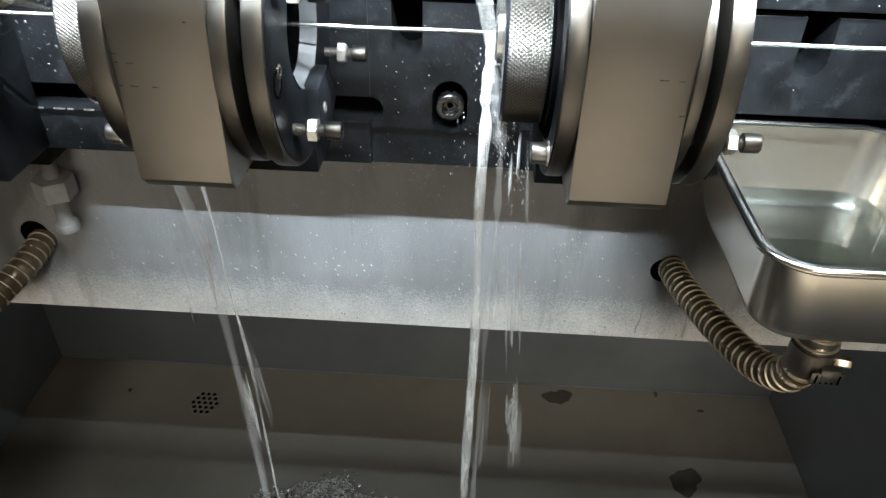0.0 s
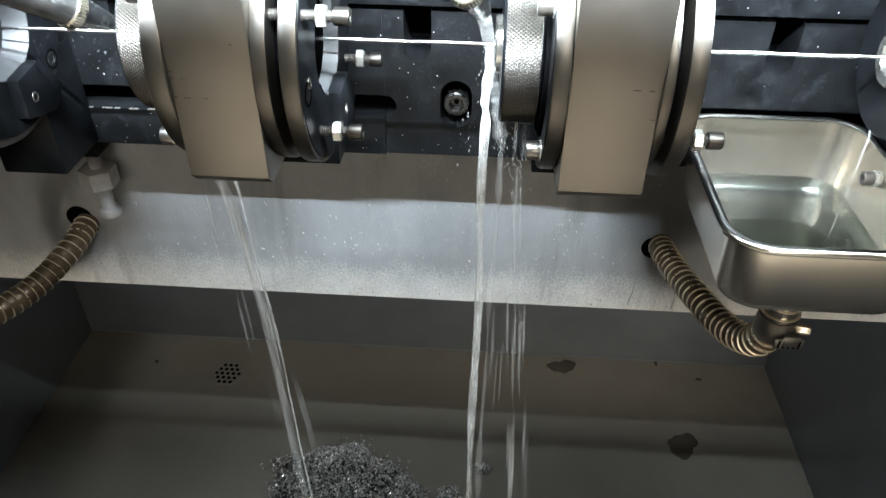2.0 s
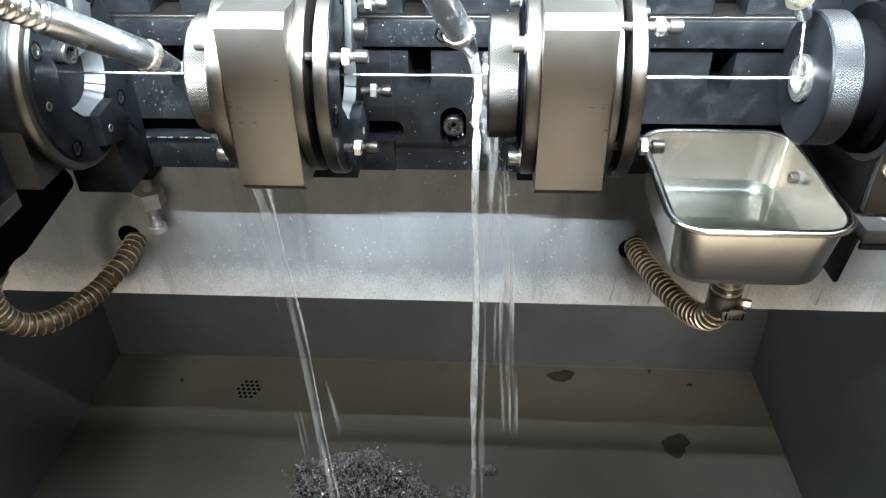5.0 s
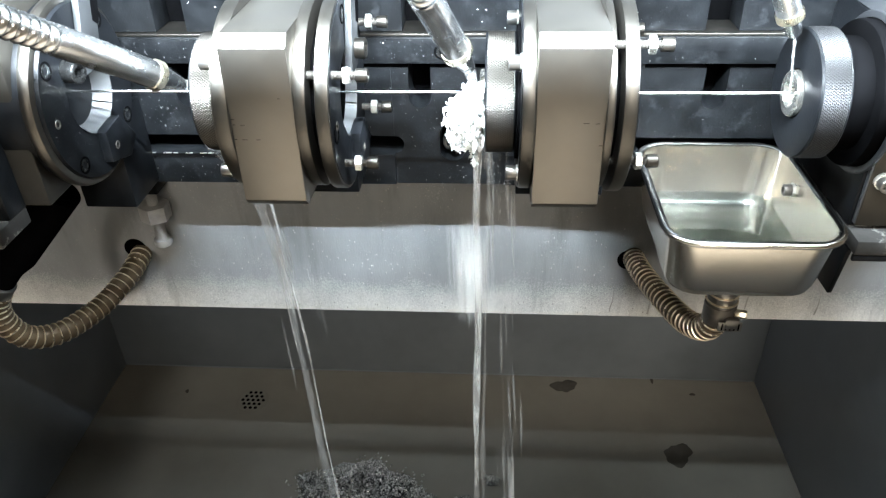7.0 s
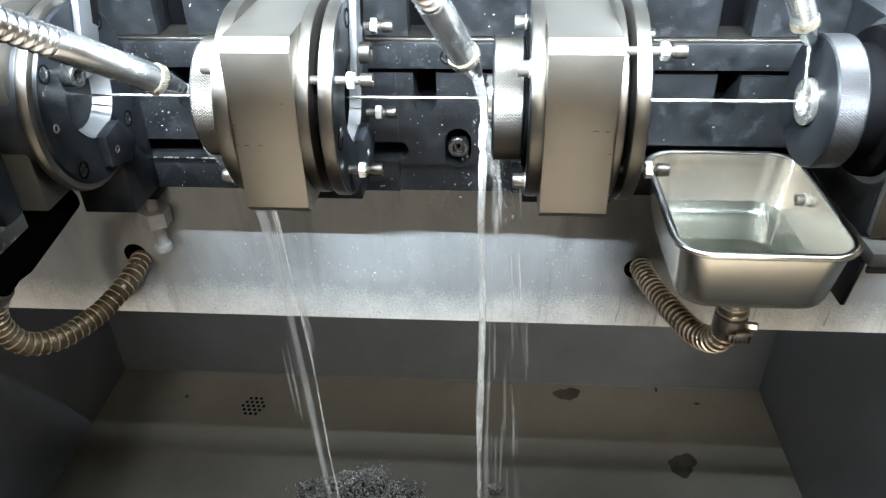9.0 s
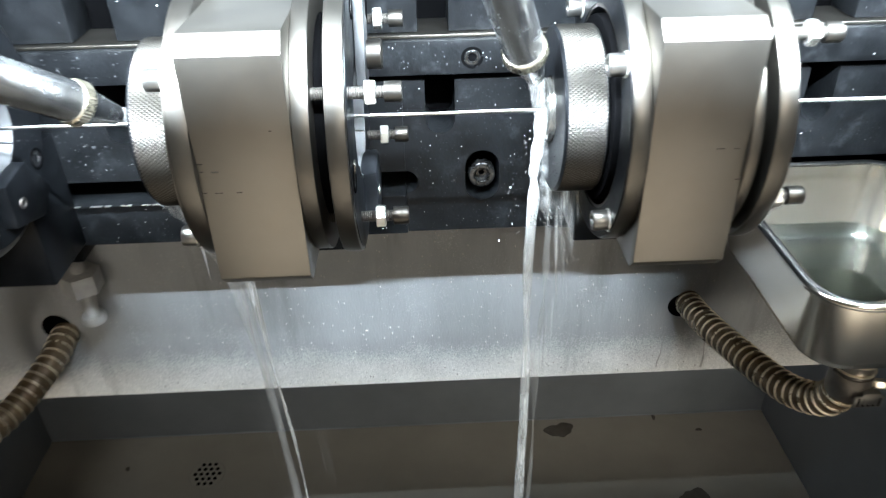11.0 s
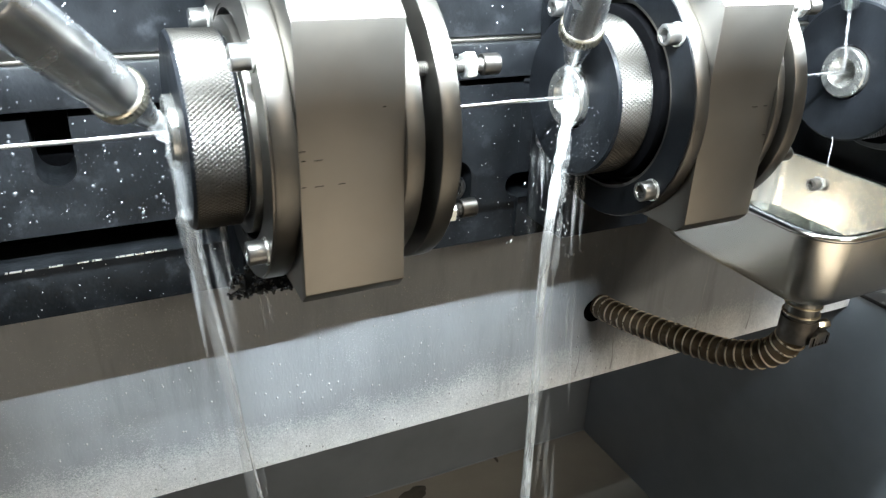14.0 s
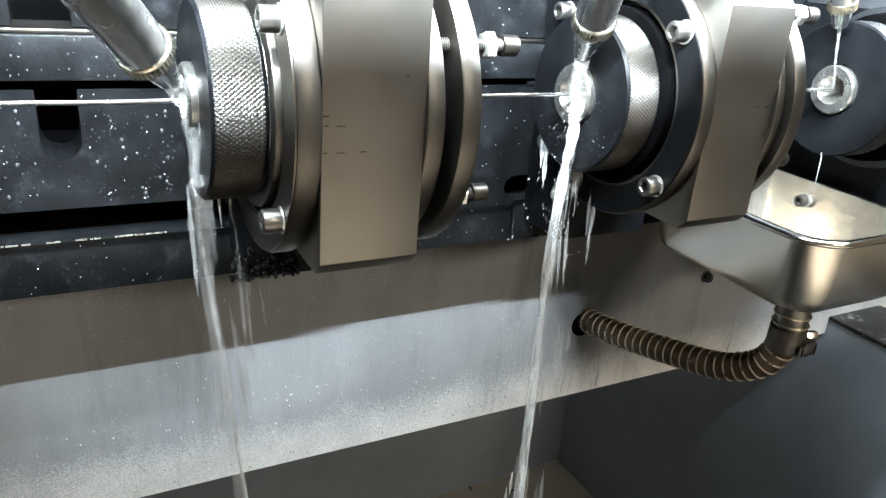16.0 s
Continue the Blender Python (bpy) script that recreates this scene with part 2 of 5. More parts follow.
def water_material(name, lo, hi, stretch, scale, rough=0.15, gap=0.25, milk=0.7):
    """Aerated falling water: clear where the noise is low, milky where it is high."""
    m = bpy.data.materials.new(name)
    m.use_nodes = True
    nt = m.node_tree
    b = nt.nodes["Principled BSDF"]
    b.inputs["Base Color"].default_value = (milk, milk * 1.01, milk, 1)
    b.inputs["Roughness"].default_value = rough
    b.inputs["Specular IOR Level"].default_value = 0.7
    tc, mp = nt.nodes.new("ShaderNodeTexCoord"), nt.nodes.new("ShaderNodeMapping")
    mp.inputs["Scale"].default_value = stretch
    nt.links.new(tc.outputs["Object"], mp.inputs["Vector"])
    n = node(nt, "ShaderNodeTexNoise", Scale=scale, Detail=4.0, Roughness=0.65)
    nt.links.new(mp.outputs[0], n.inputs["Vector"])
    mr = nt.nodes.new("ShaderNodeMapRange")
    mr.inputs["From Min"].default_value, mr.inputs["From Max"].default_value = 0.35, 0.68
    mr.inputs["To Min"].default_value, mr.inputs["To Max"].default_value = lo, hi
    nt.links.new(n.outputs[0], mr.inputs["Value"])
    n2 = node(nt, "ShaderNodeTexNoise", Scale=34.0, Detail=3.0, Roughness=0.6)
    nt.links.new(mp.outputs[0] if stretch[2] < 0.5 else tc.outputs["Object"], n2.inputs["Vector"])
    if stretch[2] < 0.5:
        n2.inputs["Scale"].default_value = 110.0
    m2 = nt.nodes.new("ShaderNodeMapRange")
    m2.inputs["From Min"].default_value, m2.inputs["From Max"].default_value = 0.40, 0.60
    m2.inputs["To Min"].default_value, m2.inputs["To Max"].default_value = gap, 1.0
    nt.links.new(n2.outputs[0], m2.inputs["Value"])
    times = nt.nodes.new("ShaderNodeMath")
    times.operation = "MULTIPLY"
    nt.links.new(mr.outputs[0], times.inputs[0])
    nt.links.new(m2.outputs[0], times.inputs[1])
    clear = nt.nodes.new("ShaderNodeBsdfTransparent")
    mix = nt.nodes.new("ShaderNodeMixShader")
    nt.links.new(times.outputs[0], mix.inputs[0])
    nt.links.new(clear.outputs[0], mix.inputs[1])
    nt.links.new(b.outputs[0], mix.inputs[2])
    nt.links.new(mix.outputs[0], nt.nodes["Material Output"].inputs["Surface"])
    return m


M_STREAM = water_material("falling_coolant", 0.22, 0.80, (1, 1, 0.12), 260, 0.15, 0.35)
M_VEIL = water_material("thin_coolant_veil", 0.0, 0.20, (1, 1, 0.08), 240, 0.15, 0.0)
M_JET = water_material("milky_coolant_jet", 0.10, 0.42, (1, 1, 0.2), 140, 0.2, 0.7)
M_SHEET = water_material("coolant_sheet", 0.10, 0.24, (1, 1, 0.10), 200, 0.12, 0.5, 0.55)
M_FOAM = water_material("coolant_foam", 0.75, 1.0, (1, 1, 1), 160, 0.4, 0.85, 0.84)


def pool_water(name, colour):
    """A thin body of clear coolant: it tints what lies under it and reflects a little."""
    m = bpy.data.materials.new(name)
    m.use_nodes = True
    nt = m.node_tree
    clear = node(nt, "ShaderNodeBsdfTransparent", Color=colour)
    gloss = node(nt, "ShaderNodeBsdfGlossy", Roughness=0.02)
    gloss.inputs["Color"].default_value = (1, 1, 1, 1)
    tc = nt.nodes.new("ShaderNodeTexCoord")
    n = node(nt, "ShaderNodeTexNoise", Scale=45.0, Detail=2.0)
    nt.links.new(tc.outputs["Object"], n.inputs["Vector"])
    bp = node(nt, "ShaderNodeBump", Strength=0.06, Distance=0.002)
    nt.links.new(n.outputs[0], bp.inputs["Height"])
    nt.links.new(bp.outputs[0], gloss.inputs["Normal"])
    fr = node(nt, "ShaderNodeFresnel", IOR=1.33)
    mix = nt.nodes.new("ShaderNodeMixShader")
    nt.links.new(fr.outputs[0], mix.inputs[0])
    nt.links.new(clear.outputs[0], mix.inputs[1])
    nt.links.new(gloss.outputs[0], mix.inputs[2])
    nt.links.new(mix.outputs[0], nt.nodes["Material Output"].inputs["Surface"])
    return m


M_POOL = pool_water("tray_coolant", (0.32, 0.35, 0.345, 1))

# ---- mesh helpers ----
ORIGIN = {}


def thing(name, at, label, category, group="", kind=""):
    ob = new(name)
    ob.empty_display_size = 0.02
    ob.location = at
    ORIGIN[ob.name] = Vector(at)
    return tagged(ob, label, category, group, kind)


def finish(name, bm, mat, smooth=True, angle=35):
    me = bpy.data.meshes.new(name)
    bmesh.ops.recalc_face_normals(bm, faces=bm.faces[:])
    if smooth:
        lim = radians(angle)
        for f in bm.faces:
            f.smooth = True
        for e in bm.edges:
            if len(e.link_faces) == 2 and e.calc_face_angle(0) > lim:
                e.smooth = False
    bm.to_mesh(me)
    bm.free()
    me.materials.append(mat)
    return me


def part(name, bm, mat, parent, label="", smooth=True, angle=35, kind=""):
    """A mesh, drawn in world coordinates, as one object under a thing or under a part of it."""
    o = ORIGIN[parent.name]
    bmesh.ops.translate(bm, verts=bm.verts[:], vec=-o)
    ob = new(name, finish(name, bm, mat, smooth, angle))
    ob.parent = parent
    ORIGIN[ob.name] = o
    return tagged(ob, label, "", "", kind)


def solo(name, bm, mat, label, category, kind="", group="", smooth=True, angle=35):
    ob = new(name, finish(name, bm, mat, smooth, angle))
    return tagged(ob, label, category, group, kind)


def box(x0, x1, y0, y1, z0, z1, bevel=0.001, bm=None, segs=2):
    own = bmesh.new()
    r = bmesh.ops.create_cube(own, size=1)
    for v in r["verts"]:
        v.co = Vector(((x0 + x1) / 2 + v.co.x * (x1 - x0), (y0 + y1) / 2 + v.co.y * (y1 - y0), (z0 + z1) / 2 + v.co.z * (z1 - z0)))
    if bevel:
        bmesh.ops.bevel(own, geom=own.edges[:], offset=bevel, segments=segs, affect="EDGES", profile=0.5)
    return join(bm, own)


def join(bm, own):
    if bm is None:
        return own
    me = bpy.data.meshes.new("joined")
    own.to_mesh(me)
    own.free()
    bm.from_mesh(me)
    bpy.data.meshes.remove(me)
    return bm


def lathe(profile, m, segs=64, bm=None, closed=True):
    """Turns (along, radius) pairs about the local x axis and lays the result by m."""
    own = bmesh.new()
    rings = []
    for x, r in profile:
        if r < 1e-6:
            rings.append([own.verts.new(m @ Vector((x, 0, 0)))])
        else:
            rings.append([own.verts.new(m @ Vector((x, r * math.cos(2 * math.pi * k / segs), r * math.sin(2 * math.pi * k / segs)))) for k in range(segs)])
    for a, b in zip(rings, rings[1:]):
        for k in range(segs):
            j = (k + 1) % segs
            if len(a) == 1 and len(b) == 1:
                continue
            if len(a) == 1:
                own.faces.new((a[0], b[k], b[j]))
            elif len(b) == 1:
                own.faces.new((a[k], b[0], a[j]))
            else:
                own.faces.new((a[k], b[k], b[j], a[j]))
    return join(bm, own)


def bevelled(x0, x1, r, c=0.001, hole=0.0):
    """The profile of a turned disc with broken edges, and a bore if hole is given."""
    if hole:
        return [(x0, hole), (x0, r - c), (x0 + c * 0.3, r - c * 0.3), (x0 + c, r), (x1 - c, r), (x1 - c * 0.3, r - c * 0.3), (x1, r - c), (x1, hole), (x0, hole)]
    return [(x0, 0), (x0, r - c), (x0 + c * 0.3, r - c * 0.3), (x0 + c, r), (x1 - c, r), (x1 - c * 0.3, r - c * 0.3), (x1, r - c), (x1, 0)]


def smooth_path(points, n):
    """A Catmull-Rom curve through the points, n steps a span."""
    p = [Vector(q) for q in points]
    p = [2 * p[0] - p[1]] + p + [2 * p[-1] - p[-2]]
    out = []
    for a, b, c, d in zip(p, p[1:], p[2:], p[3:]):
        for k in range(n):
            t = k / n
            out.append(0.5 * ((2 * b) + (c - a) * t + (2 * a - 5 * b + 4 * c - d) * t * t + (3 * b - a - 3 * c + d) * t ** 3))
    out.append(p[-2])
    return out


def tube(path, radius, segs=16, bm=None, caps=True):
    """A tube along a path; radius is a number or a function of (index, share of the way)."""
    own = bmesh.new()
    n, rings, side = len(path), [], None
    for k, c in enumerate(path):
        ahead = (path[min(k + 1, n - 1)] - path[max(k - 1, 0)]).normalized()
        if side is None:
            side = ahead.orthogonal().normalized()
        side = (side - ahead * side.dot(ahead)).normalized()
        up = ahead.cross(side)
        r = radius(k, k / (n - 1)) if callable(radius) else radius
        rings.append([own.verts.new(c + (side * math.cos(2 * math.pi * j / segs) + up * math.sin(2 * math.pi * j / segs)) * r) for j in range(segs)])
    for a, b in zip(rings, rings[1:]):
        for j in range(segs):
            own.faces.new((a[j], a[(j + 1) % segs], b[(j + 1) % segs], b[j]))
    if caps:
        own.faces.new(rings[0][::-1])
        own.faces.new(rings[-1])
    return join(bm, own)


def prism(outline, y0, y1, bevel=0.0008, bm=None, plane="xz"):
    """A polygon given in the plane, pushed out along the third axis from y0 to y1."""
    own = bmesh.new()

    def at(p, d):
        return (p[0], d, p[1]) if plane == "xz" else (d, p[0], p[1]) if plane == "yz" else (p[0], p[1], d)

    f = own.faces.new([own.verts.new(at(p, y0)) for p in outline])
    r = bmesh.ops.extrude_face_region(own, geom=[f])
    for v in (g for g in r["geom"] if isinstance(g, bmesh.types.BMVert)):
        v.co = Vector(at((v.co.x, v.co.z) if plane == "xz" else (v.co.y, v.co.z) if plane == "yz" else (v.co.x, v.co.y), y1))
    bmesh.ops.recalc_face_normals(own, faces=own.faces[:])
    if bevel:
        bmesh.ops.bevel(own, geom=own.edges[:], offset=bevel, segments=2, affect="EDGES", profile=0.5)
    return join(bm, own)


def arc(cx, cz, r, a0, a1, n=10):
    return [(cx + r * math.cos(radians(a0 + (a1 - a0) * k / n)), cz + r * math.sin(radians(a0 + (a1 - a0) * k / n))) for k in range(n + 1)]


def axis_to(a, b):
    """The turn and place that lay the local x axis from a to b."""
    a, b = Vector(a), Vector(b)
    return Matrix.Translation(a) @ (b - a).to_track_quat("X", "Z").to_matrix().to_4x4()


AXIS = Matrix.Translation((0, AY, AZ))


def round_at(angle, r):
    """The y and z on a pitch circle; 0 degrees is the rear, 180 the front, 90 the top."""
    return AY + r * math.cos(radians(angle)), AZ + r * math.sin(radians(angle))


# ---- fastenings ----
def cap_head(m, r=0.0065, h=0.008):
    """A socket cap head with a hexagon recess; it sits on x = 0 and points to +x."""
    bm = lathe([(0, r * 0.3), (0, r * 0.97), (0.0004, r), (h - 0.0009, r), (h - 0.0002, r * 0.93), (h, r * 0.86), (h, r * 0.62)], m, 28)
    lathe([(h, r * 0.62), (h - 0.0004, r * 0.56), (h * 0.45, r * 0.54), (h * 0.40, 0)], m, 6, bm)
    return bm


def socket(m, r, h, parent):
    """A near-black hexagon that paints the shade in a cap head's hole."""
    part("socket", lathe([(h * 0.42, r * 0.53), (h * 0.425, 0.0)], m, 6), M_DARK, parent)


def hexagon(m, x0, x1, r):
    return lathe([(x0, 0), (x0, r * 0.9), (x0 + 0.0006, r), (x1 - 0.0006, r), (x1, r * 0.9), (x1, 0)], m, 6)


def thread(m, x0, x1, r, pitch=0.00125, segs=18):
    prof, x = [(x0, 0)], x0
    while x < x1 - pitch:
        prof += [(x, r * 0.84), (x + pitch / 2, r)]
        x += pitch
    return lathe(prof + [(x1, r * 0.84), (x1, 0)], m, segs)


def plain_screw(parent, x, angle, sign=-1, r=0.079, stand=0.0):
    y, z = round_at(angle, r)
    m = Matrix.Translation((x, y, z)) @ pose(0, 0, 0, angle * 3.1, 0, 180 if sign < 0 else 0)
    head = part("cap_screw", cap_head(m @ pose(stand, 0, 0), 0.0065, 0.0095), M_SCREW, parent)
    part("washer", lathe(bevelled(0, 0.0012, 0.0075, 0.0003), m, 24), M_NUT, head)
    return head


def jack_screw(parent, x, angle, r=0.079, nut_at=0.010, head_at=0.021):
    """A long screw with its lock nut, as it stands out of the rear disc."""
    y, z = round_at(angle, r)
    m = Matrix.Translation((x, y, z)) @ pose(0, 0, 0, angle * 2.3, 0, 0)
    head = part("jack_screw", cap_head(m @ pose(head_at, 0, 0), 0.0058, 0.010), M_KNURL, parent)
    part("thread", thread(m, -0.02, head_at + 0.0005, 0.0038), M_THREAD, head)
    part("lock_nut", hexagon(m, nut_at, nut_at + 0.0062, 0.0074), M_NUT, head, "pale zinc lock nut", True, 20)
    return head


# ---- rotary units ----
def knurl_mesh(x0, x1, r, pitch=0.0024, depth=0.00052):
    """A ring's rim with crossed knurling cut into it."""
    n = int(2 * math.pi * r / pitch)
    cols = int((x1 - x0) / (pitch * 0.62))
    own = bmesh.new()
    rows = []
    for i in range(cols + 1):
        row = []
        for k in range(n * 2):
            up = (k + i) % 2
            rr = r - depth * (0 if up else 1)
            a = math.pi * k / n
            row.append(own.verts.new(AXIS @ Vector((x0 + (x1 - x0) * i / cols, rr * math.cos(a), rr * math.sin(a)))))
        rows.append(row)
    m = n * 2
    for i in range(cols):
        for k in range(m):
            j = (k + 1) % m
            a, b, c, d = rows[i][k], rows[i + 1][k], rows[i + 1][j], rows[i][j]
            if (k + i) % 2:
                own.faces.new((a, b, d))
                own.faces.new((b, c, d))
            else:
                own.faces.new((a, b, c))
                own.faces.new((a, c, d))
    return own


def ring_parts(u, x0, x1, r, bush, knurl, face_mat):
    """A knurled clamping ring whose flat face is turned to -x, with the bush in its middle."""
    ring = part("knurled_ring", knurl_mesh(x0 + 0.0016, x1 - 0.0016, r), knurl, u, "knurled steel clamping ring", False)
    part("ring_face", lathe([(x0 + 0.003, 0.0215), (x0, 0.0220), (x0, r - 0.0018), (x0 + 0.0016, r - 0.0002), (x0 + 0.0030, r - 0.0006)], AXIS, 96), face_mat, ring, "dark oiled ring face")
    part("ring_back", lathe([(x1 - 0.0030, r - 0.0006), (x1 - 0.0016, r - 0.0002), (x1, r - 0.0018), (x1, 0.02)], AXIS, 96), M_OXIDE, ring)
    b = part("bush", lathe([(x0 + 0.006, 0.0208), (x0 - bush + 0.0014, 0.0206), (x0 - bush, 0.0192), (x0 - bush, 0.0125), (x0 - bush + 0.0016, 0.0115), (x0 + 0.014, 0.0030), (x0 + 0.03, 0.0022)], AXIS, 56), M_BUSH, u, "polished steel guide bush")
    return ring, b


def collet_face(u, f, depth, screws, jaws):
    """The split cone, the slotted arm and its large screw on a face turned to +x."""
    for a0, a1 in jaws:
        own = bmesh.new()
        n, rows = 18, []
        for k0 in (0.0003, -depth * 0.75, -depth):
            r = 0.0392 + k0 * 0.41
            rows.append([own.verts.new(AXIS @ Vector((f + k0, r * math.cos(radians(a0 + (a1 - a0) * k / n)), r * math.sin(radians(a0 + (a1 - a0) * k / n))))) for k in range(n + 1)])
        for a, b in zip(rows, rows[1:]):
            for k in range(n):
                own.faces.new((a[k], b[k], b[k + 1], a[k + 1]))
        part("cone_jaw", own, M_CONE, u, "bright ground cone sector")
    for a in screws:
        y, z = round_at(a, 0.0715)
        m = Matrix.Translation((f - 0.0045, y, z))
        s = part("cap_screw", cap_head(m, 0.0062, 0.0048), M_CLAMP, u)
        socket(m, 0.0062, 0.0050, s)
        # Near-black ring paints the shade of the counterbore.
        part("counterbore", lathe([(0.0040, 0.0080), (0.0052, 0.0084), (0.0052, 0.0068), (0.0040, 0.0066), (0.0040, 0.0080)], m, 24), M_DARK, s)
    for a, r in ((184, 0.066), (274, 0.0575)):
        y, z = round_at(a, r)
        m = Matrix.Translation((f + (0.0088 if a > 200 else 0.0002), y, z))
        part("set_screw", lathe([(0, 0.0042), (0.0008, 0.0040), (0.0008, 0.0026), (-0.0004, 0.0024), (-0.0004, 0)], m, 20), M_THREAD, u)
    part("jaw_stop", prism([(AY - 0.010, 1.2050), (AY + 0.022, 1.2090), (AY + 0.046, 1.178), (AY + 0.026, 1.163), (AY - 0.012, 1.174)], f - 0.002, f + 0.009, 0.0015, None, "yz"), M_OXIDE, u, "dark jaw stop block")
    bar = part("arm", prism([(0.066, 1.262), (0.098, 1.262), (0.162, 1.430), (0.130, 1.442)], f + 0.0005, f + 0.0070, 0.0010, None, "yz"), M_ARM, u, "bare steel arm with a slot")
    # Near-black plate on the arm paints the shade of its slot.
    part("arm_slot", prism([(y + 0.1115, z + 1.318) for y, z in ((-0.0085, -0.016), (-0.001, -0.021), (0.004, -0.016), (0.013, 0.012), (0.009, 0.019), (0.001, 0.016))], f + 0.0068, f + 0.0076, 0, None, "yz"), M_DARK, bar)


def bearing_unit(x0, x1, ring_x, flange_x, disc1, disc2, screws, reach, label, marks, collet=False):
    u = thing("bearing_unit", ((x0 + x1) / 2, AY, 1.170), label, "bearing unit", "bearing units on the bed")
    bot, top, back = 1.1655, 1.3215, 0.114
    bore = 0.0405 if collet else 0.005
    fy = -0.0060
    front = prism([(fy, bot + 0.0086), (fy + 0.0075, bot + 0.001), (back, bot + 0.001), (back, top), (fy + 0.0105, top), (fy, 1.3120)], x0, x1, 0.0007, None, "yz")
    block = part("block", front, M_BLOCK, u, "ground steel block with small scratches")
    for mx, mz, w in marks:
        part("scratch", box(mx, mx + w * 0.8, fy - 0.00025, fy + 0.0004, mz, mz + 0.00045, 0), M_STAIN, block)
    fl = part("front_flange", lathe(bevelled(flange_x, x0, 0.0868, 0.0020, 0.064), AXIS, 96), M_DISC, u)
    part("flange_face", lathe([(flange_x - 0.0006, 0.0662), (flange_x - 0.0006, 0.0855), (flange_x + 0.001, 0.0857), (flange_x + 0.001, 0.0660), (flange_x - 0.0006, 0.0662)], AXIS, 96), M_DISC if collet else M_OXIDE, fl, "bare flange face" if collet else "blackened flange face")
    # Near-black collar and plain seal ring: the shade behind the ring is painted.
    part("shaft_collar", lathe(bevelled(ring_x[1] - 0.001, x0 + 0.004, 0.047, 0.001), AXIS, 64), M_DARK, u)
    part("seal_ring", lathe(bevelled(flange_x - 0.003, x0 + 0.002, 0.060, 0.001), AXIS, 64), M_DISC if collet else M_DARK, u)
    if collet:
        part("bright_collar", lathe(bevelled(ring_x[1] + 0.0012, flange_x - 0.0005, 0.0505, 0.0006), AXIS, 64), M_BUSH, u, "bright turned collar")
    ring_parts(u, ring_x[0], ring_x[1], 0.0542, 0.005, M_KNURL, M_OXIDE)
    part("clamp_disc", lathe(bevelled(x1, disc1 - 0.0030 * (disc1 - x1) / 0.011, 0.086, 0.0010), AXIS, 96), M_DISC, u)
    # The gap between the discs gets its shade from a near-black disc.
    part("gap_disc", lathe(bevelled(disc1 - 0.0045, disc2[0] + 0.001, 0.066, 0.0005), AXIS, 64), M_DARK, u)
    rear = part("rear_disc", lathe(bevelled(disc2[0], disc2[1], 0.0885, 0.0012, 0.0400 if collet else 0.004), AXIS, 96), M_DISC, u)
    part("disc_face", lathe([(disc2[1] - 0.001, bore), (disc2[1] + 0.0006, bore + 0.0002), (disc2[1] + 0.0006, 0.0855), (disc2[1] - 0.001, 0.0858), (disc2[1] - 0.001, bore)], AXIS, 96), M_OXIDE, rear, "blackened disc face")
    for a in (39.3, 140.7, 219.3, 320.7):
        plain_screw(u, flange_x - 0.0006, a, -1, 0.079, 0.0012)
    for a, r in screws:
        jack_screw(u, disc2[1], a, r, *reach)
    part("stand", box(x0 - 0.010, x1 + 0.0235, 0.1145, 0.1705, 1.1150, 1.44, 0.0015), M_OXIDE, u, "blackened upright mounting stand")
    if collet:
        collet_face(u, disc2[1] + 0.0006, 0.0105, (90, 188, 282), ((-37, 62), (-150, -39)))
        m = Matrix.Translation((disc2[1] + 0.0076, 0.090, 1.2800)) @ pose(0, 0, 0, 12, 0, 0)
        ring = part("arm_screw", cap_head(m, 0.0095, 0.010), M_KNURL, u)
        socket(m, 0.0095, 0.010, ring)
        return u
    part("side_plate", box(x1 + 0.0245, x1 + 0.0355, 0.120, 0.1655, 1.268, 1.50, 0.0012), M_STAND, u, "bare grey side plate")
    return u


def units():
    bearing_unit(-0.182, -0.127, (-0.2275, -0.1995), -0.195, -0.113, (-0.1085, -0.097), ((36, 0.078), (148, 0.076), (226, 0.068), (326, 0.070)), (0.010, 0.021), "ground steel bearing unit with scratch marks and jack screws",
                 [(-0.1815, 1.2515, 0.004), (-0.1805, 1.2468, 0.0025), (-0.1745, 1.2465, 0.0055), (-0.1810, 1.2335, 0.0025), (-0.1745, 1.2332, 0.0055), (-0.1625, 1.2332, 0.0045), (-0.139, 1.27, 0.002)], True)
    bearing_unit(0.0715, 0.1280, (0.0295, 0.0565), 0.060, 0.137, (0.1405, 0.152), ((28, 0.078), (132, 0.085), (211, 0.072), (312, 0.078)), (0.007, 0.017), "ground steel bearing unit beside the steel tray",
                 [(0.110, 1.2497, 0.006), (0.120, 1.2495, 0.004), (0.124, 1.2300, 0.004)])


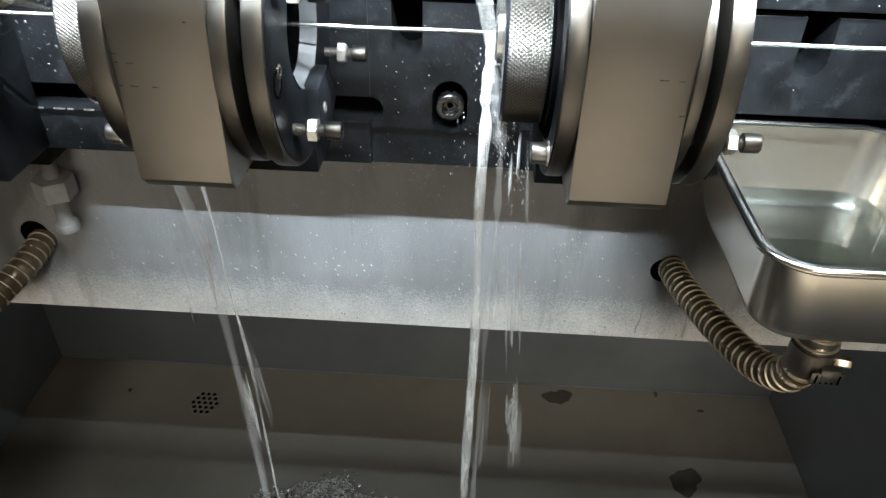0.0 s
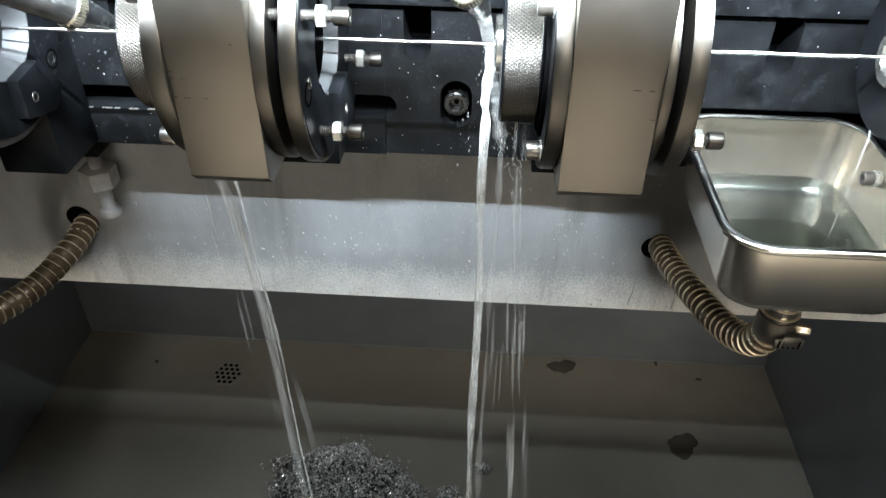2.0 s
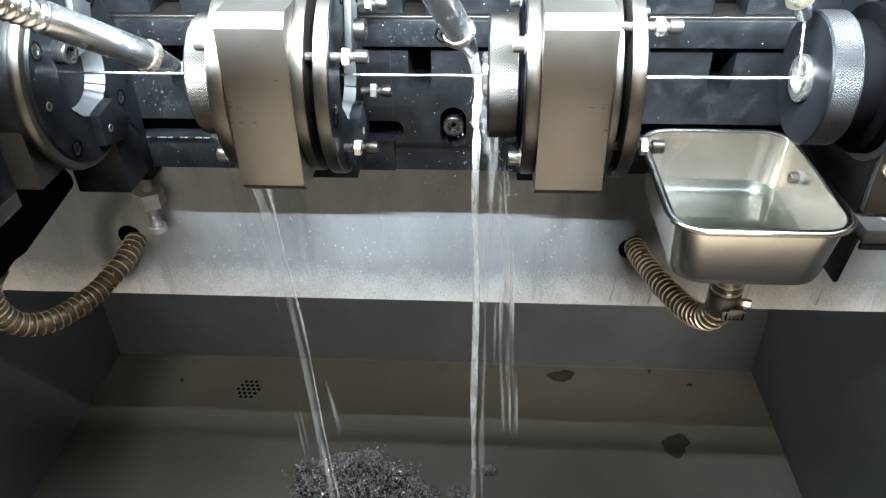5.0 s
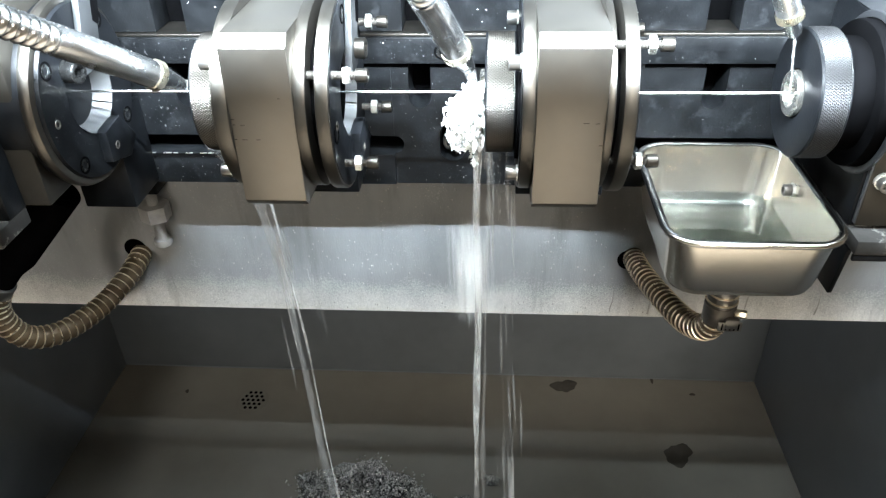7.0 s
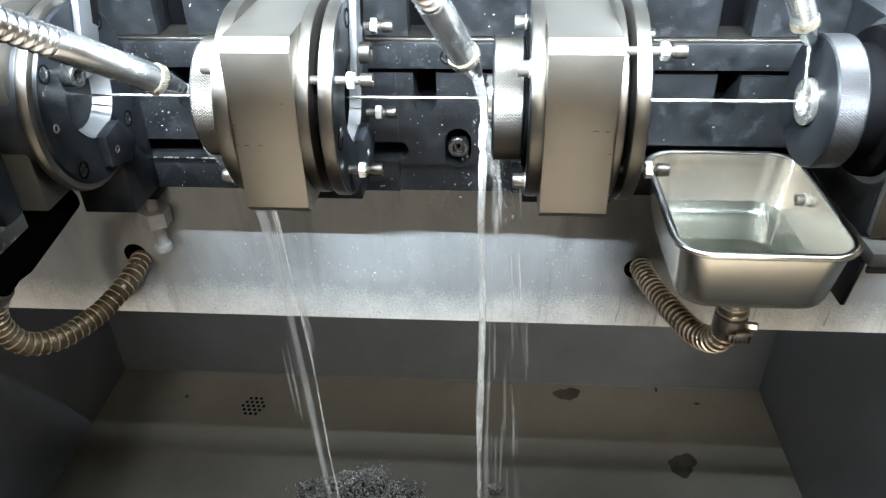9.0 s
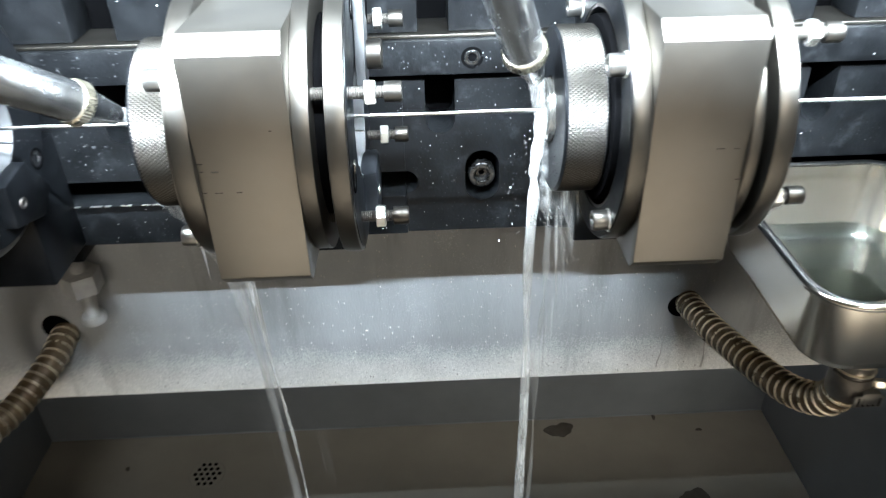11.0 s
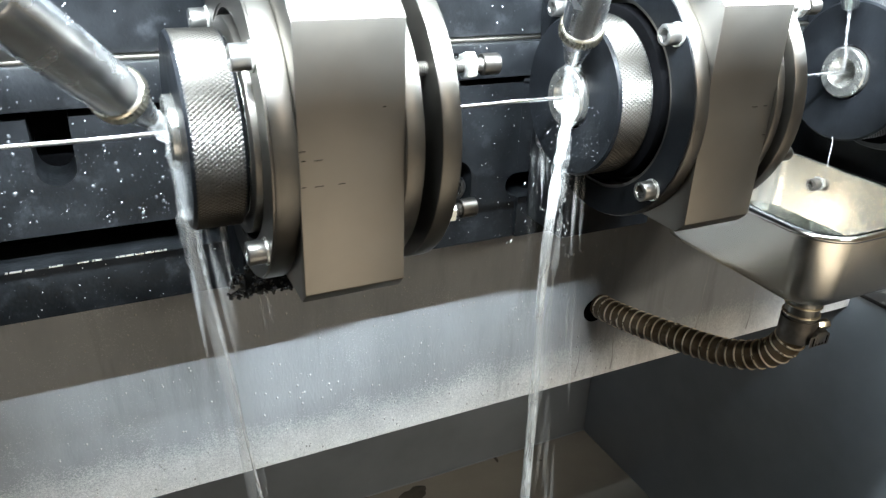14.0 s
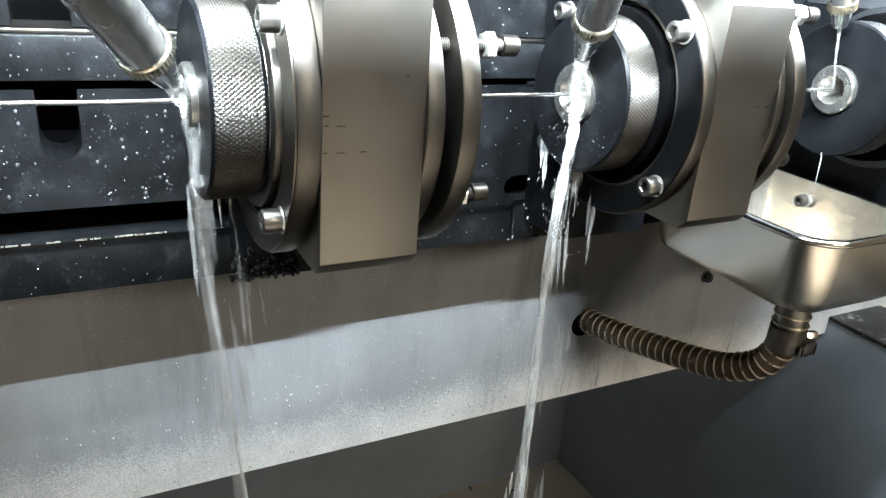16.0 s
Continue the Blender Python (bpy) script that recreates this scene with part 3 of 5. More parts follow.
def guide_head():
    """The far bearing with its ring, set in a dark cast plate."""
    u = thing("guide_head", (0.42, AY, 1.09), "dark steel guide head with a knurled ring and bright bush", "machine head")
    part("head_plate", prism([(0.031, 1.1345), (0.172, 1.1345), (0.172, 1.3080), (0.048, 1.3080), (0.031, 1.291)], 0.362, 0.54, 0.0012, None, "yz"), M_OXIDE, u, "blackened head plate")
    part("head_top", prism([(0.3625, 1.3085), (0.405, 1.352), (0.54, 1.352), (0.54, 1.3085)], 0.050, 0.172, 0.0012), M_STAND, u, "bare chamfered top of the head")
    ring_parts(u, 0.3045, 0.3300, 0.0575, 0.005, M_KNURL_DARK, M_OXIDE)
    # Near-black collar and disc paint the shade of the recess round the ring.
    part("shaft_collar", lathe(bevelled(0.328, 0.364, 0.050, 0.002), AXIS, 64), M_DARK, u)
    part("ring_recess_shade", lathe(bevelled(0.350, 0.3635, 0.064, 0.002), AXIS, 80), M_DARK, u)
    part("recess_lip", lathe([(0.3600, 0.0650), (0.3606, 0.0700), (0.3622, 0.0712), (0.3622, 0.0650), (0.3600, 0.0650)], AXIS, 80), M_STAND, u, "bare worn lip round the bearing")
    part("cover_plate", box(0.3665, 0.54, 0.0255, 0.0308, 1.137, 1.300, 0.0012), M_COVER, u, "dark brown oily cover plate")
    part("cover_edge", box(0.3652, 0.3664, 0.0260, 0.0308, 1.139, 1.298, 0.0003), M_ARM, u, "worn bare plate edge")
    m = Matrix.Translation((0.3765, 0.0255, 1.1835)) @ pose(0, 0, 0, 0, 0, -90)
    s = part("cap_screw", cap_head(m @ pose(0.0035, 0, 0), 0.0065, 0.009), M_SCREW, u)
    part("washer", lathe(bevelled(0, 0.0035, 0.0078, 0.0006), m, 24), M_NUT, s)
    return u


def chuck():
    """The opened collet chuck on the other end of the bed."""
    u = thing("collet_chuck", (-0.42, AY, 1.10), "blackened steel collet chuck with a bright inner cone", "chuck")
    f = -0.344
    body = part("body", lathe([(f - 0.10, 0.080), (f - 0.003, 0.0825), (f, 0.0810), (f, 0.0405), (f - 0.004, 0.0395), (f - 0.041, 0.0265), (f - 0.062, 0.0255), (f - 0.064, 0.0)], AXIS, 96), M_OXIDE, u, "blackened chuck face")
    part("steel_band", lathe(bevelled(f - 0.016, f - 0.0032, 0.0895, 0.0050, 0.0815), AXIS, 96), M_DISC, body, "bare steel band")
    part("back_ring", lathe(bevelled(f - 0.085, f - 0.0165, 0.0840, 0.002), AXIS, 96), M_OXIDE, body)
    # Near-black lining: the shade inside the bore is put into its colour.
    part("bore", lathe([(f - 0.0005, 0.0396), (f - 0.0045, 0.0388), (f - 0.040, 0.0250), (f - 0.059, 0.0245), (f - 0.0605, 0.0)], AXIS, 64), M_DARK, u, "chuck bore with its shade painted near-black")
    collet_face(u, f, 0.040, (50, 145, 230, 319), ((-37, 62), (-140, -39)))
    m = Matrix.Translation((f - 0.001, 0.0475, 1.2735)) @ pose(0, 0, 0, 12, 0, -12)
    s = part("arm_screw", cap_head(m, 0.0100, 0.016), M_CLAMP, u)
    socket(m, 0.0100, 0.016, s)
    part("rear_housing", box(-0.64, -0.3660, -0.004, 0.172, 1.1635, 1.34, 0.003), M_HOUSING, u, "dull steel headstock housing")
    # Unseen box, added to keep lamp light off the left of the tank.
    part("headstock", box(-1.04, -0.665, -0.22, 0.172, 1.147, 1.70, 0.006), M_OXIDE, u, "added dark casing, out of view, that blocks lamp light")
    part("cover_plate", box(-0.64, -0.3905, -0.030, -0.0025, 1.163, 1.30, 0.002), M_OXIDE, u)
    part("shelf", box(-0.64, -0.392, -0.050, -0.002, 1.146, 1.1625, 0.0015), M_SHELF, u, "pale scuffed shelf")
    part("foot", box(-0.405, -0.3475, 0.105, 0.171, 1.098, 1.20, 0.002), M_OXIDE, u)
    return u


# ---- machine bed and tank ----
def bed_plate(b, xa, xb, slots, slot_left, slot_right, screw):
    """A front plate of the bed, with upright slots cut from its top edge and round-ended ends of the long slots."""
    zl, zt, y0, half, base = 1.0955, 1.2315, 0.1720, 0.0118, 1.199
    mid, r = 1.1438, 0.0104
    cz, h, rr = 1.1475, 0.0090, 0.0142
    cuts = [xa] + ([screw] if screw is not None else []) + [xb]
    for k, (a, c) in enumerate(zip(cuts, cuts[1:])):
        out = [(a, zl), (c, zl)]
        if c == xb and slot_right:
            out += [(c, mid - r)] + arc(c, mid, r, 265, 95, 10) + [(c, mid + r)]
        elif c == screw:
            out += [(c, cz - h - rr)] + arc(c, cz - h, rr, 265, 180, 6) + arc(c, cz + h, rr, 180, 95, 6) + [(c, cz + h + rr)]
        out += [(c, zt)]
        for x in sorted((x for x in slots if a < x < c), reverse=True):
            out += [(x + half, zt)] + arc(x, base, half, 0, -180, 12) + [(x - half, zt)]
        out += [(a, zt)]
        if a == xa and slot_left:
            out += [(a, mid + r)] + arc(a, mid, r, 85, -85, 10) + [(a, mid - r)]
        elif a == screw:
            out += [(a, cz + h + rr)] + arc(a, cz + h, rr, 85, 0, 6) + arc(a, cz - h, rr, 0, -85, 6) + [(a, cz - h - rr)]
        part("front_plate", prism(out, y0, 0.2135, 0), M_BED, b)


def bed():
    b = thing("machine_bed", (0, 0.25, 1.09), "blackened steel machine bed with slots and splashed coolant", "machine bed")
    x0, x1, back = -0.75, 0.75, 0.245
    # Near-black backing paints the shade seen through the bed's slots and gaps.
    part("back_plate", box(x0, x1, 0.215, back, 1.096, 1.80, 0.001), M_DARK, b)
    for a, c in ((-0.412, -0.0706), (0.0511, x1)):
        part("lower_lip", box(a, c, 0.1680, 0.2140, 1.0955, 1.1333, 0.0014), M_BED, b)
        slots = [x for x in (-0.293, 0.264) if a < x < c]
        zt, half, base = 1.2315, 0.0118, 1.199
        out = [(a, 1.1542), (c, 1.1542), (c, zt)]
        for x in slots:
            out += [(x + half, zt)] + arc(x, base, half, 0, -180, 12) + [(x - half, zt)]
        part("lower_plate", prism(out + [(a, zt)], 0.1720, 0.2135, 0), M_BED, b)
    # Bright slivers: highlights on the lip's wet top edge put in as shapes.
    rng = random.Random(8)
    x = -0.40
    while x < -0.235:
        w = rng.uniform(0.0008, 0.009)
        part("edge_glint", box(x, x + w, 0.16765, 0.1695, 1.13285, 1.13345, 0), M_NUT, b, "painted highlights along the wet edge")
        x += w + rng.choice((0.0006, 0.001, 0.002, 0.009))
    bed_plate(b, -0.0705, 0.0510, [-0.0405], True, True, -0.0065)
    part("rail", box(x0, x1, 0.1660, 0.214, 1.2375, 1.2650, 0.0016), M_BED, b)
    part("gap_filler", box(0.0505, 0.19, 0.1705, 0.214, 1.2317, 1.2373, 0.0004), M_BED, b)
    part("rail_strip", box(x0, x1, 0.1690, 0.214, 1.2652, 1.2680, 0.0008), M_DISC, b, "worn bright edge of the rail")
    for a, c in ((x0, -0.312), (-0.280, -0.056), (-0.033, 0.245), (0.277, x1)):
        part("upper_plate", box(a, c, 0.1745, 0.2135, 1.2684, 1.80, 0.0012), M_BED, b)
    m = Matrix.Translation((-0.0065, 0.1860, 1.146)) @ pose(0, 0, 0, 0, 0, -90)
    s = part("clamp_screw", cap_head(m, 0.0112, 0.011), M_CLAMP, b, "dark socket screw in a round-ended slot")
    socket(m, 0.0112, 0.011, s)
    m = Matrix.Translation((-0.0155, 0.1665, 1.2505)) @ pose(0, 0, 0, 0, 0, -90)
    part("rail_screw", cap_head(m, 0.0062, 0.0014), M_CLAMP, b)
    # The ring's near-black colour stands for shade round the rail screw.
    part("rail_counterbore", lathe([(-0.0004, 0.0082), (0.0007, 0.0084), (0.0007, 0.0064), (-0.0004, 0.0064), (-0.0004, 0.0082)], m, 28), M_DARK, b)
    socket(m, 0.0062, 0.0018, b)
    return b


def tank():
    back = solo("wall_tank_back", box(-0.92, 0.72, 0.790, 0.802, 0.2, 0.93, 0.001), M_TANK, "dark grey painted back wall of the tank", "tank wall", "structure")
    left = solo("wall_tank_left", box(-0.905, -0.893, -0.30, 0.789, 0.2, 0.93, 0.001), M_TANK, "dark grey painted side wall of the tank", "tank wall", "structure")
    right = solo("wall_tank_right", box(0.684, 0.696, -0.30, 0.789, 0.2, 0.868, 0.001), M_TANK, "dark grey painted side wall of the tank", "tank wall", "structure")
    front = solo("wall_tank_front", box(-0.892, 0.683, -0.30, -0.288, 0.2, 0.75, 0.001), M_TANK, "dark grey painted front wall of the tank", "tank wall", "structure")
    # Unseen board, added to shade the tank floor and bounce warm light.
    solo("wall_light_guard", box(-0.892, 0.683, -0.30, -0.288, 0.7505, 0.85, 0.001), M_GUARD, "added beige board, out of view, that cuts and reflects light", "guard", "structure")
    floor = solo("tank_floor", box(-0.8925, 0.6835, -0.2875, 0.7895, 0.195, 0.217, 0.0), M_TANK_FLOOR, "wet stained dark grey tank floor", "tank floor", "structure")
    panel = solo("apron_panel", box(-1.05, 1.0, 0.2500, 0.2540, 0.845, 1.0950, 0.0008), M_PANEL, "grey painted apron panel with a worn lower edge, partly brightened by painted light", "panel", "structure")
    solo("tank_ledge", box(0.682, 0.80, -0.30, 0.2495, 0.8685, 0.8745, 0.001), M_SHELF, "pale worn ledge along the top of the tank", "ledge", "structure")
    bm = box(-0.892, 0.684, 0.7865, 0.789, 0.217, 0.2192, 0.001)
    solo("weld_seam", bm, M_TANK, "pale weld seam along the tank floor", "weld seam", "structure")


def hose(label, points, ridges, r=0.0108):
    h = thing("drain_hose", points[-1], label, "hose", "drain hoses")
    path = smooth_path(points, 24)
    # even steps along the way
    lens = [0.0]
    for a, b in zip(path, path[1:]):
        lens.append(lens[-1] + (b - a).length)
    n = ridges * 6
    even, j = [], 0
    for k in range(n + 1):
        want = lens[-1] * k / n
        while j < len(path) - 2 and lens[j + 1] < want:
            j += 1
        f = (want - lens[j]) / max(1e-9, lens[j + 1] - lens[j])
        even.append(path[j].lerp(path[j + 1], f))
    shape = (0.0, 0.05, 0.08, 0.08, 0.05, 0.0)
    part("jacket", tube(even, lambda k, s: r * (0.91 + 0.6 * shape[k % 6]), 20), M_HOSE, h)
    bm = None
    for k in range(ridges):
        c, d = even[k * 6], even[min(n, k * 6 + 1)]
        d = c + (d - c).normalized() * 0.01
        bm = lathe([(-0.0007, r * 0.93), (-0.0004, r * 1.03), (0.0004, r * 1.03), (0.0007, r * 0.93)], axis_to(c, d), 20, bm)
    part("ridge_coil", bm, M_RIDGE, h, "polished spiral ridges", kind="stuff")
    return h, even


def hoses():
    h, p = hose("corrugated brass drain hose under the steel tray", [(0.225, 0.262, 0.946), (0.225, 0.235, 0.948), (0.230, 0.19, 0.955), (0.242, 0.13, 0.965), (0.254, 0.080, 0.976), (0.263, 0.047, 0.996), (0.266, 0.033, 1.022), (0.267, 0.032, 1.035)], 29, 0.0140)
    m = axis_to((0.267, 0.032, 1.030), (0.267, 0.032, 1.06))
    clip = part("hose_clip", lathe(bevelled(-0.010, 0.012, 0.0158, 0.0006), m, 40), M_THREAD, h, "steel worm-drive hose clip")
    for k in range(4):
        part("stub_coil", lathe([(-0.0008, 0.0142), (-0.0004, 0.0160), (0.0004, 0.0160), (0.0008, 0.0142)], axis_to((0.267, 0.032, 1.046 + 0.009 * k), (0.267, 0.032, 1.2)), 28), M_RIDGE, h)
    tail = part("clip_tail", box(0.262, 0.285, 0.0125, 0.0135, 1.020, 1.031, 0.0003), M_SCREW, h, "slotted clip band")
    # Near-black strips put the shade of the slots on the band.
    for k in range(5):
        part("slot", box(0.2650 + 0.004 * k, 0.2665 + 0.004 * k, 0.0121, 0.0124, 1.0215, 1.0295, 0), M_DARK, tail)
    part("clip_housing", box(0.268, 0.282, 0.012, 0.019, 1.022, 1.034, 0.0015), M_SCREW, h)
    m = axis_to((0.282, 0.022, 1.035), (0.30, 0.018, 1.035))
    part("clip_screw", hexagon(m, -0.004, 0.008, 0.0045), M_BRASS, h)
    # Flat near-black disc on the apron paints the shade of the hose hole.
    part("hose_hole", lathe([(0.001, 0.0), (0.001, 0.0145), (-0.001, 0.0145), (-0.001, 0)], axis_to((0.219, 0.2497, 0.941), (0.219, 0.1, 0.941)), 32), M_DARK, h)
    h, p = hose("corrugated brass drain hose below the chuck", [(-0.443, 0.262, 0.940), (-0.442, 0.235, 0.938), (-0.445, 0.20, 0.932), (-0.464, 0.15, 0.920), (-0.487, 0.10, 0.922), (-0.508, 0.072, 0.937), (-0.520, 0.062, 0.965), (-0.518, 0.058, 0.995), (-0.505, 0.058, 1.020)], 32, 0.0140)
    m = axis_to((-0.505, 0.058, 1.022), (-0.455, 0.066, 1.082))
    part("hose_clip", lathe(bevelled(-0.008, 0.008, 0.0155, 0.0005), m, 40), M_SCREW, h, "steel worm-drive hose clip")
    part("spout", lathe([(0.0, 0.0), (0.0, 0.0125), (0.03, 0.0135), (0.05, 0.019), (0.15, 0.024), (0.155, 0.0)], m, 32), M_DARK, h, "dark rubber drain spout")
    # Another near-black disc, for the shade in the second hose hole.
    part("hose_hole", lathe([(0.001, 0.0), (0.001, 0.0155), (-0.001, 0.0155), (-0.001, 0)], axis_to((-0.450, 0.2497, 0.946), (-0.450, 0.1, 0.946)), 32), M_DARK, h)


def rounded(x0, x1, y0, y1, r, n=8):
    return arc(x1 - r, y1 - r, r, 0, 90, n) + arc(x0 + r, y1 - r, r, 90, 180, n) + arc(x0 + r, y0 + r, r, 180, 270, n) + arc(x1 - r, y0 + r, r, 270, 360, n)


def steel_tray():
    t = thing("steel_tray", (0.266, 0.067, 1.083), "brushed stainless tray half full of pale coolant", "tray")
    zt, zb = 1.1500, 1.0830
    x0, x1, y0, y1 = 0.192, 0.340, -0.026, 0.162
    levels = [(zt, 0.0, 0.028), (zt - 0.006, 0.0005, 0.028), (zb + 0.012, 0.006, 0.028), (zb + 0.005, 0.0085, 0.027), (zb + 0.0012, 0.013, 0.024), (zb, 0.020, 0.018)]
    own, loops = bmesh.new(), []
    for z, inset, r in levels:
        loops.append([own.verts.new((x, y, z)) for x, y in rounded(x0 + inset, x1 - inset, y0 + inset, y1 - inset, r)])
    for z, inset, r in reversed(levels):
        inset, z = inset + 0.0012, z + (0.0012 if z < zt - 0.001 else 0)
        loops.append([own.verts.new((x, y, z)) for x, y in rounded(x0 + inset, x1 - inset, y0 + inset, y1 - inset, r)])
    n = len(loops[0])
    half = len(levels)
    for k, (a, b) in enumerate(zip(loops, loops[1:])):
        if k == half - 1:
            continue
        for j in range(n):
            own.faces.new((a[j], a[(j + 1) % n], b[(j + 1) % n], b[j]))
    own.faces.new(loops[half - 1])
    own.faces.new(loops[half])
    part("bowl", own, M_TRAY, t, "", True, 50)
    own, loops = bmesh.new(), []
    for out, dz in ((-0.001, -0.001), (-0.0012, 0.0012), (0.001, 0.0026), (0.0042, 0.0022), (0.0062, 0.0004), (0.0060, -0.0022), (0.0045, -0.003), (0.0035, -0.0005), (0.001, 0.0002), (-0.001, -0.001)):
        loops.append([own.verts.new((x, y, zt + dz)) for x, y in rounded(x0 - out, x1 + out, y0 - out, y1 + out, 0.028 + out)])
    for a, b in zip(loops, loops[1:]):
        for j in range(n):
            own.faces.new((a[j], a[(j + 1) % n], b[(j + 1) % n], b[j]))
    part("rolled_rim", own, M_RIM, t, "polished rolled rim", True, 60)
    m = Matrix.Translation((0.3385, 0.098, 1.133)) @ pose(0, 0, 0, 0, 0, 180)
    s = part("side_screw", cap_head(m @ pose(0.004, 0, 0), 0.0058, 0.008), M_THREAD, t)
    part("side_nut", hexagon(m, -0.001, 0.0045, 0.0068), M_NUT, s)
    part("drain_stub", lathe(bevelled(-0.045, 0.002, 0.0142, 0.001), axis_to((0.267, 0.032, 1.083), (0.267, 0.032, 1.2)), 32), M_SCREW, t)
    own = bmesh.new()
    a = [own.verts.new((x, y, 1.0985)) for x, y in rounded(x0 + 0.0068, x1 - 0.0068, y0 + 0.0068, y1 - 0.0068, 0.026)]
    own.faces.new(a)
    pool = solo("tray_water", own, M_POOL, "still pale green coolant in the steel tray", "water", "", "", True)
    if pool.data.polygons[0].normal.z < 0:
        pool.data.flip_normals()
    return t


def bracket():
    u = thing("tray_bracket", (0.42, 0.05, 1.07), "dark angle bracket with a pale scuffed shelf beside the tray", "bracket")
    part("shelf", box(0.3625, 0.54, 0.004, 0.150, 1.1185, 1.1335, 0.0015), M_SHELF, u, "pale scuffed shelf")
    part("gusset", prism([(0.016, 1.117), (0.026, 1.060), (0.075, 1.058), (0.12, 1.117)], 0.3620, 0.3665, 0.0008, None, "yz"), M_OXIDE, u, "dark gusset plate")
    part("shelf_lip", box(0.3625, 0.54, 0.0045, 0.0085, 1.1120, 1.1183, 0.0008), M_OXIDE, u)


def levelling_bolt():
    u = thing("levelling_bolt", (-0.395, 0.226, 0.972), "grey levelling bolt with a hexagon nut under the bed", "bolt")
    m = axis_to((-0.395, 0.226, 0.970), (-0.395, 0.226, 1.2))
    part("bolt_head", lathe(bevelled(0, 0.010, 0.0115, 0.002), m, 24), M_ZINC, u)
    part("thread", thread(m, 0.0095, 0.103, 0.0075, 0.0016), M_ZINC, u)
    part("hex_nut", hexagon(m, 0.040, 0.062, 0.0195), M_ZINC, u, "grey hexagon nut", True, 20)
    part("mount", box(-0.43, -0.36, 0.178, 0.2495, 1.072, 1.094, 0.002), M_OXIDE, u)


def apron_bolt():
    u = thing("apron_bolt", (0.404, 0.2497, 0.977), "small dark hexagon bolt in the apron panel behind the tray", "bolt")
    m = axis_to((0.404, 0.2499, 0.977), (0.404, 0.1, 0.977))
    part("washer", lathe(bevelled(0, 0.0016, 0.0080, 0.0004), m, 24), M_THREAD, u)
    part("bolt_head", hexagon(m, 0.0016, 0.0080, 0.0064), M_CLAMP, u, "dark hexagon head", True, 20)


# ---- wire and nozzles ----
def wire():
    solo("steel_wire", tube([Vector((-0.40 + 0.02 * k, AY, AZ + 0.0002 * math.sin(k * 1.7))) for k in range(38)], 0.0014, 10), M_WIRE, "thin bright steel wire drawn through the bushes", "wire")


def nozzle(tip, collar, far, label, r=0.0125, barrel=0.075):
    tip, collar, far = Vector(tip), Vector(collar), Vector(far)
    u = thing("coolant_nozzle", far, label, "nozzle", "coolant nozzles")
    back = (collar - tip).normalized()
    m = axis_to(tip, collar)
    d = (collar - tip).length
    part("spout", lathe([(0, 0.0040), (0, 0.0060), (0.002, 0.0064), (d - 0.004, r * 0.84), (d - 0.002, r * 0.74), (d - 0.002, 0.003)], m, 32), M_NOZZLE, u, "conical spout")
    col = lathe([(d - 0.003, r * 0.5), (d - 0.003, r), (d - 0.002, r * 1.06), (d + 0.004, r * 1.06), (d + 0.005, r), (d + 0.005, r * 0.5)], m, 32)
    part("collar", col, M_BRASS, u, "ribbed brass collar")
    own = bmesh.new()
    for k in range(40):
        a = 2 * math.pi * k / 40
        y, z = math.cos(a), math.sin(a)
        q = [(d - 0.0022, 1.05), (d + 0.0042, 1.05)]
        w = 0.045
        v = []
        for x, rr in q:
            for da, hh in ((-w, 1.05), (0, 1.10), (w, 1.05)):
                v.append(own.verts.new(m @ Vector((x, r * hh * math.cos(a + da), r * hh * math.sin(a + da)))))
        own.faces.new((v[0], v[1], v[4], v[3]))
        own.faces.new((v[1], v[2], v[5], v[4]))
    part("collar_ribs", own, M_BRASS, u)
    L = (far - collar).length
    m2 = axis_to(collar, far)
    end = min(L, barrel)
    part("barrel", lathe([(0.004, r * 0.6), (0.004, r * 0.97), (end - 0.002, r), (end, r * 0.96), (end, r * 0.6)], m2, 40), M_NOZZLE, u, "nickel-plated barrel")
    if L > 0.08:
        step = 0.0074
        n = int((L - end) / step)
        prof = [(end, 0.0)]
        for k in range(n):
            e = end + k * step
            prof += [(e, r * 0.70), (e + 0.0008, r * 0.72), (e + 0.0012, r * 0.90), (e + 0.0030, r * 0.99), (e + 0.0052, r * 0.96), (e + 0.0068, r * 0.84), (e + 0.0070, r * 0.70)]
        part("flexible_neck", lathe(prof + [(L, 0)], m2, 28), M_NOZZLE, u, "jointed flexible neck")
    return u


def nozzles():
    nozzle((-0.2423, 0.0515, 1.2597), (-0.2540, 0.0316, 1.2755), (-0.3510, -0.1340, 1.4070), "nickel coolant nozzle aimed at the first bush", 0.0125, 0.096)
    nozzle((0.0150, 0.0575, 1.2730), (0.006, 0.040, 1.2940), (-0.042, -0.055, 1.418), "nickel coolant nozzle aimed at the middle bush")
    nozzle((0.2930, 0.080, 1.2955), (0.285, 0.0765, 1.3115), (0.225, 0.050, 1.425), "nickel coolant nozzle dripping on the guide head", 0.0105)


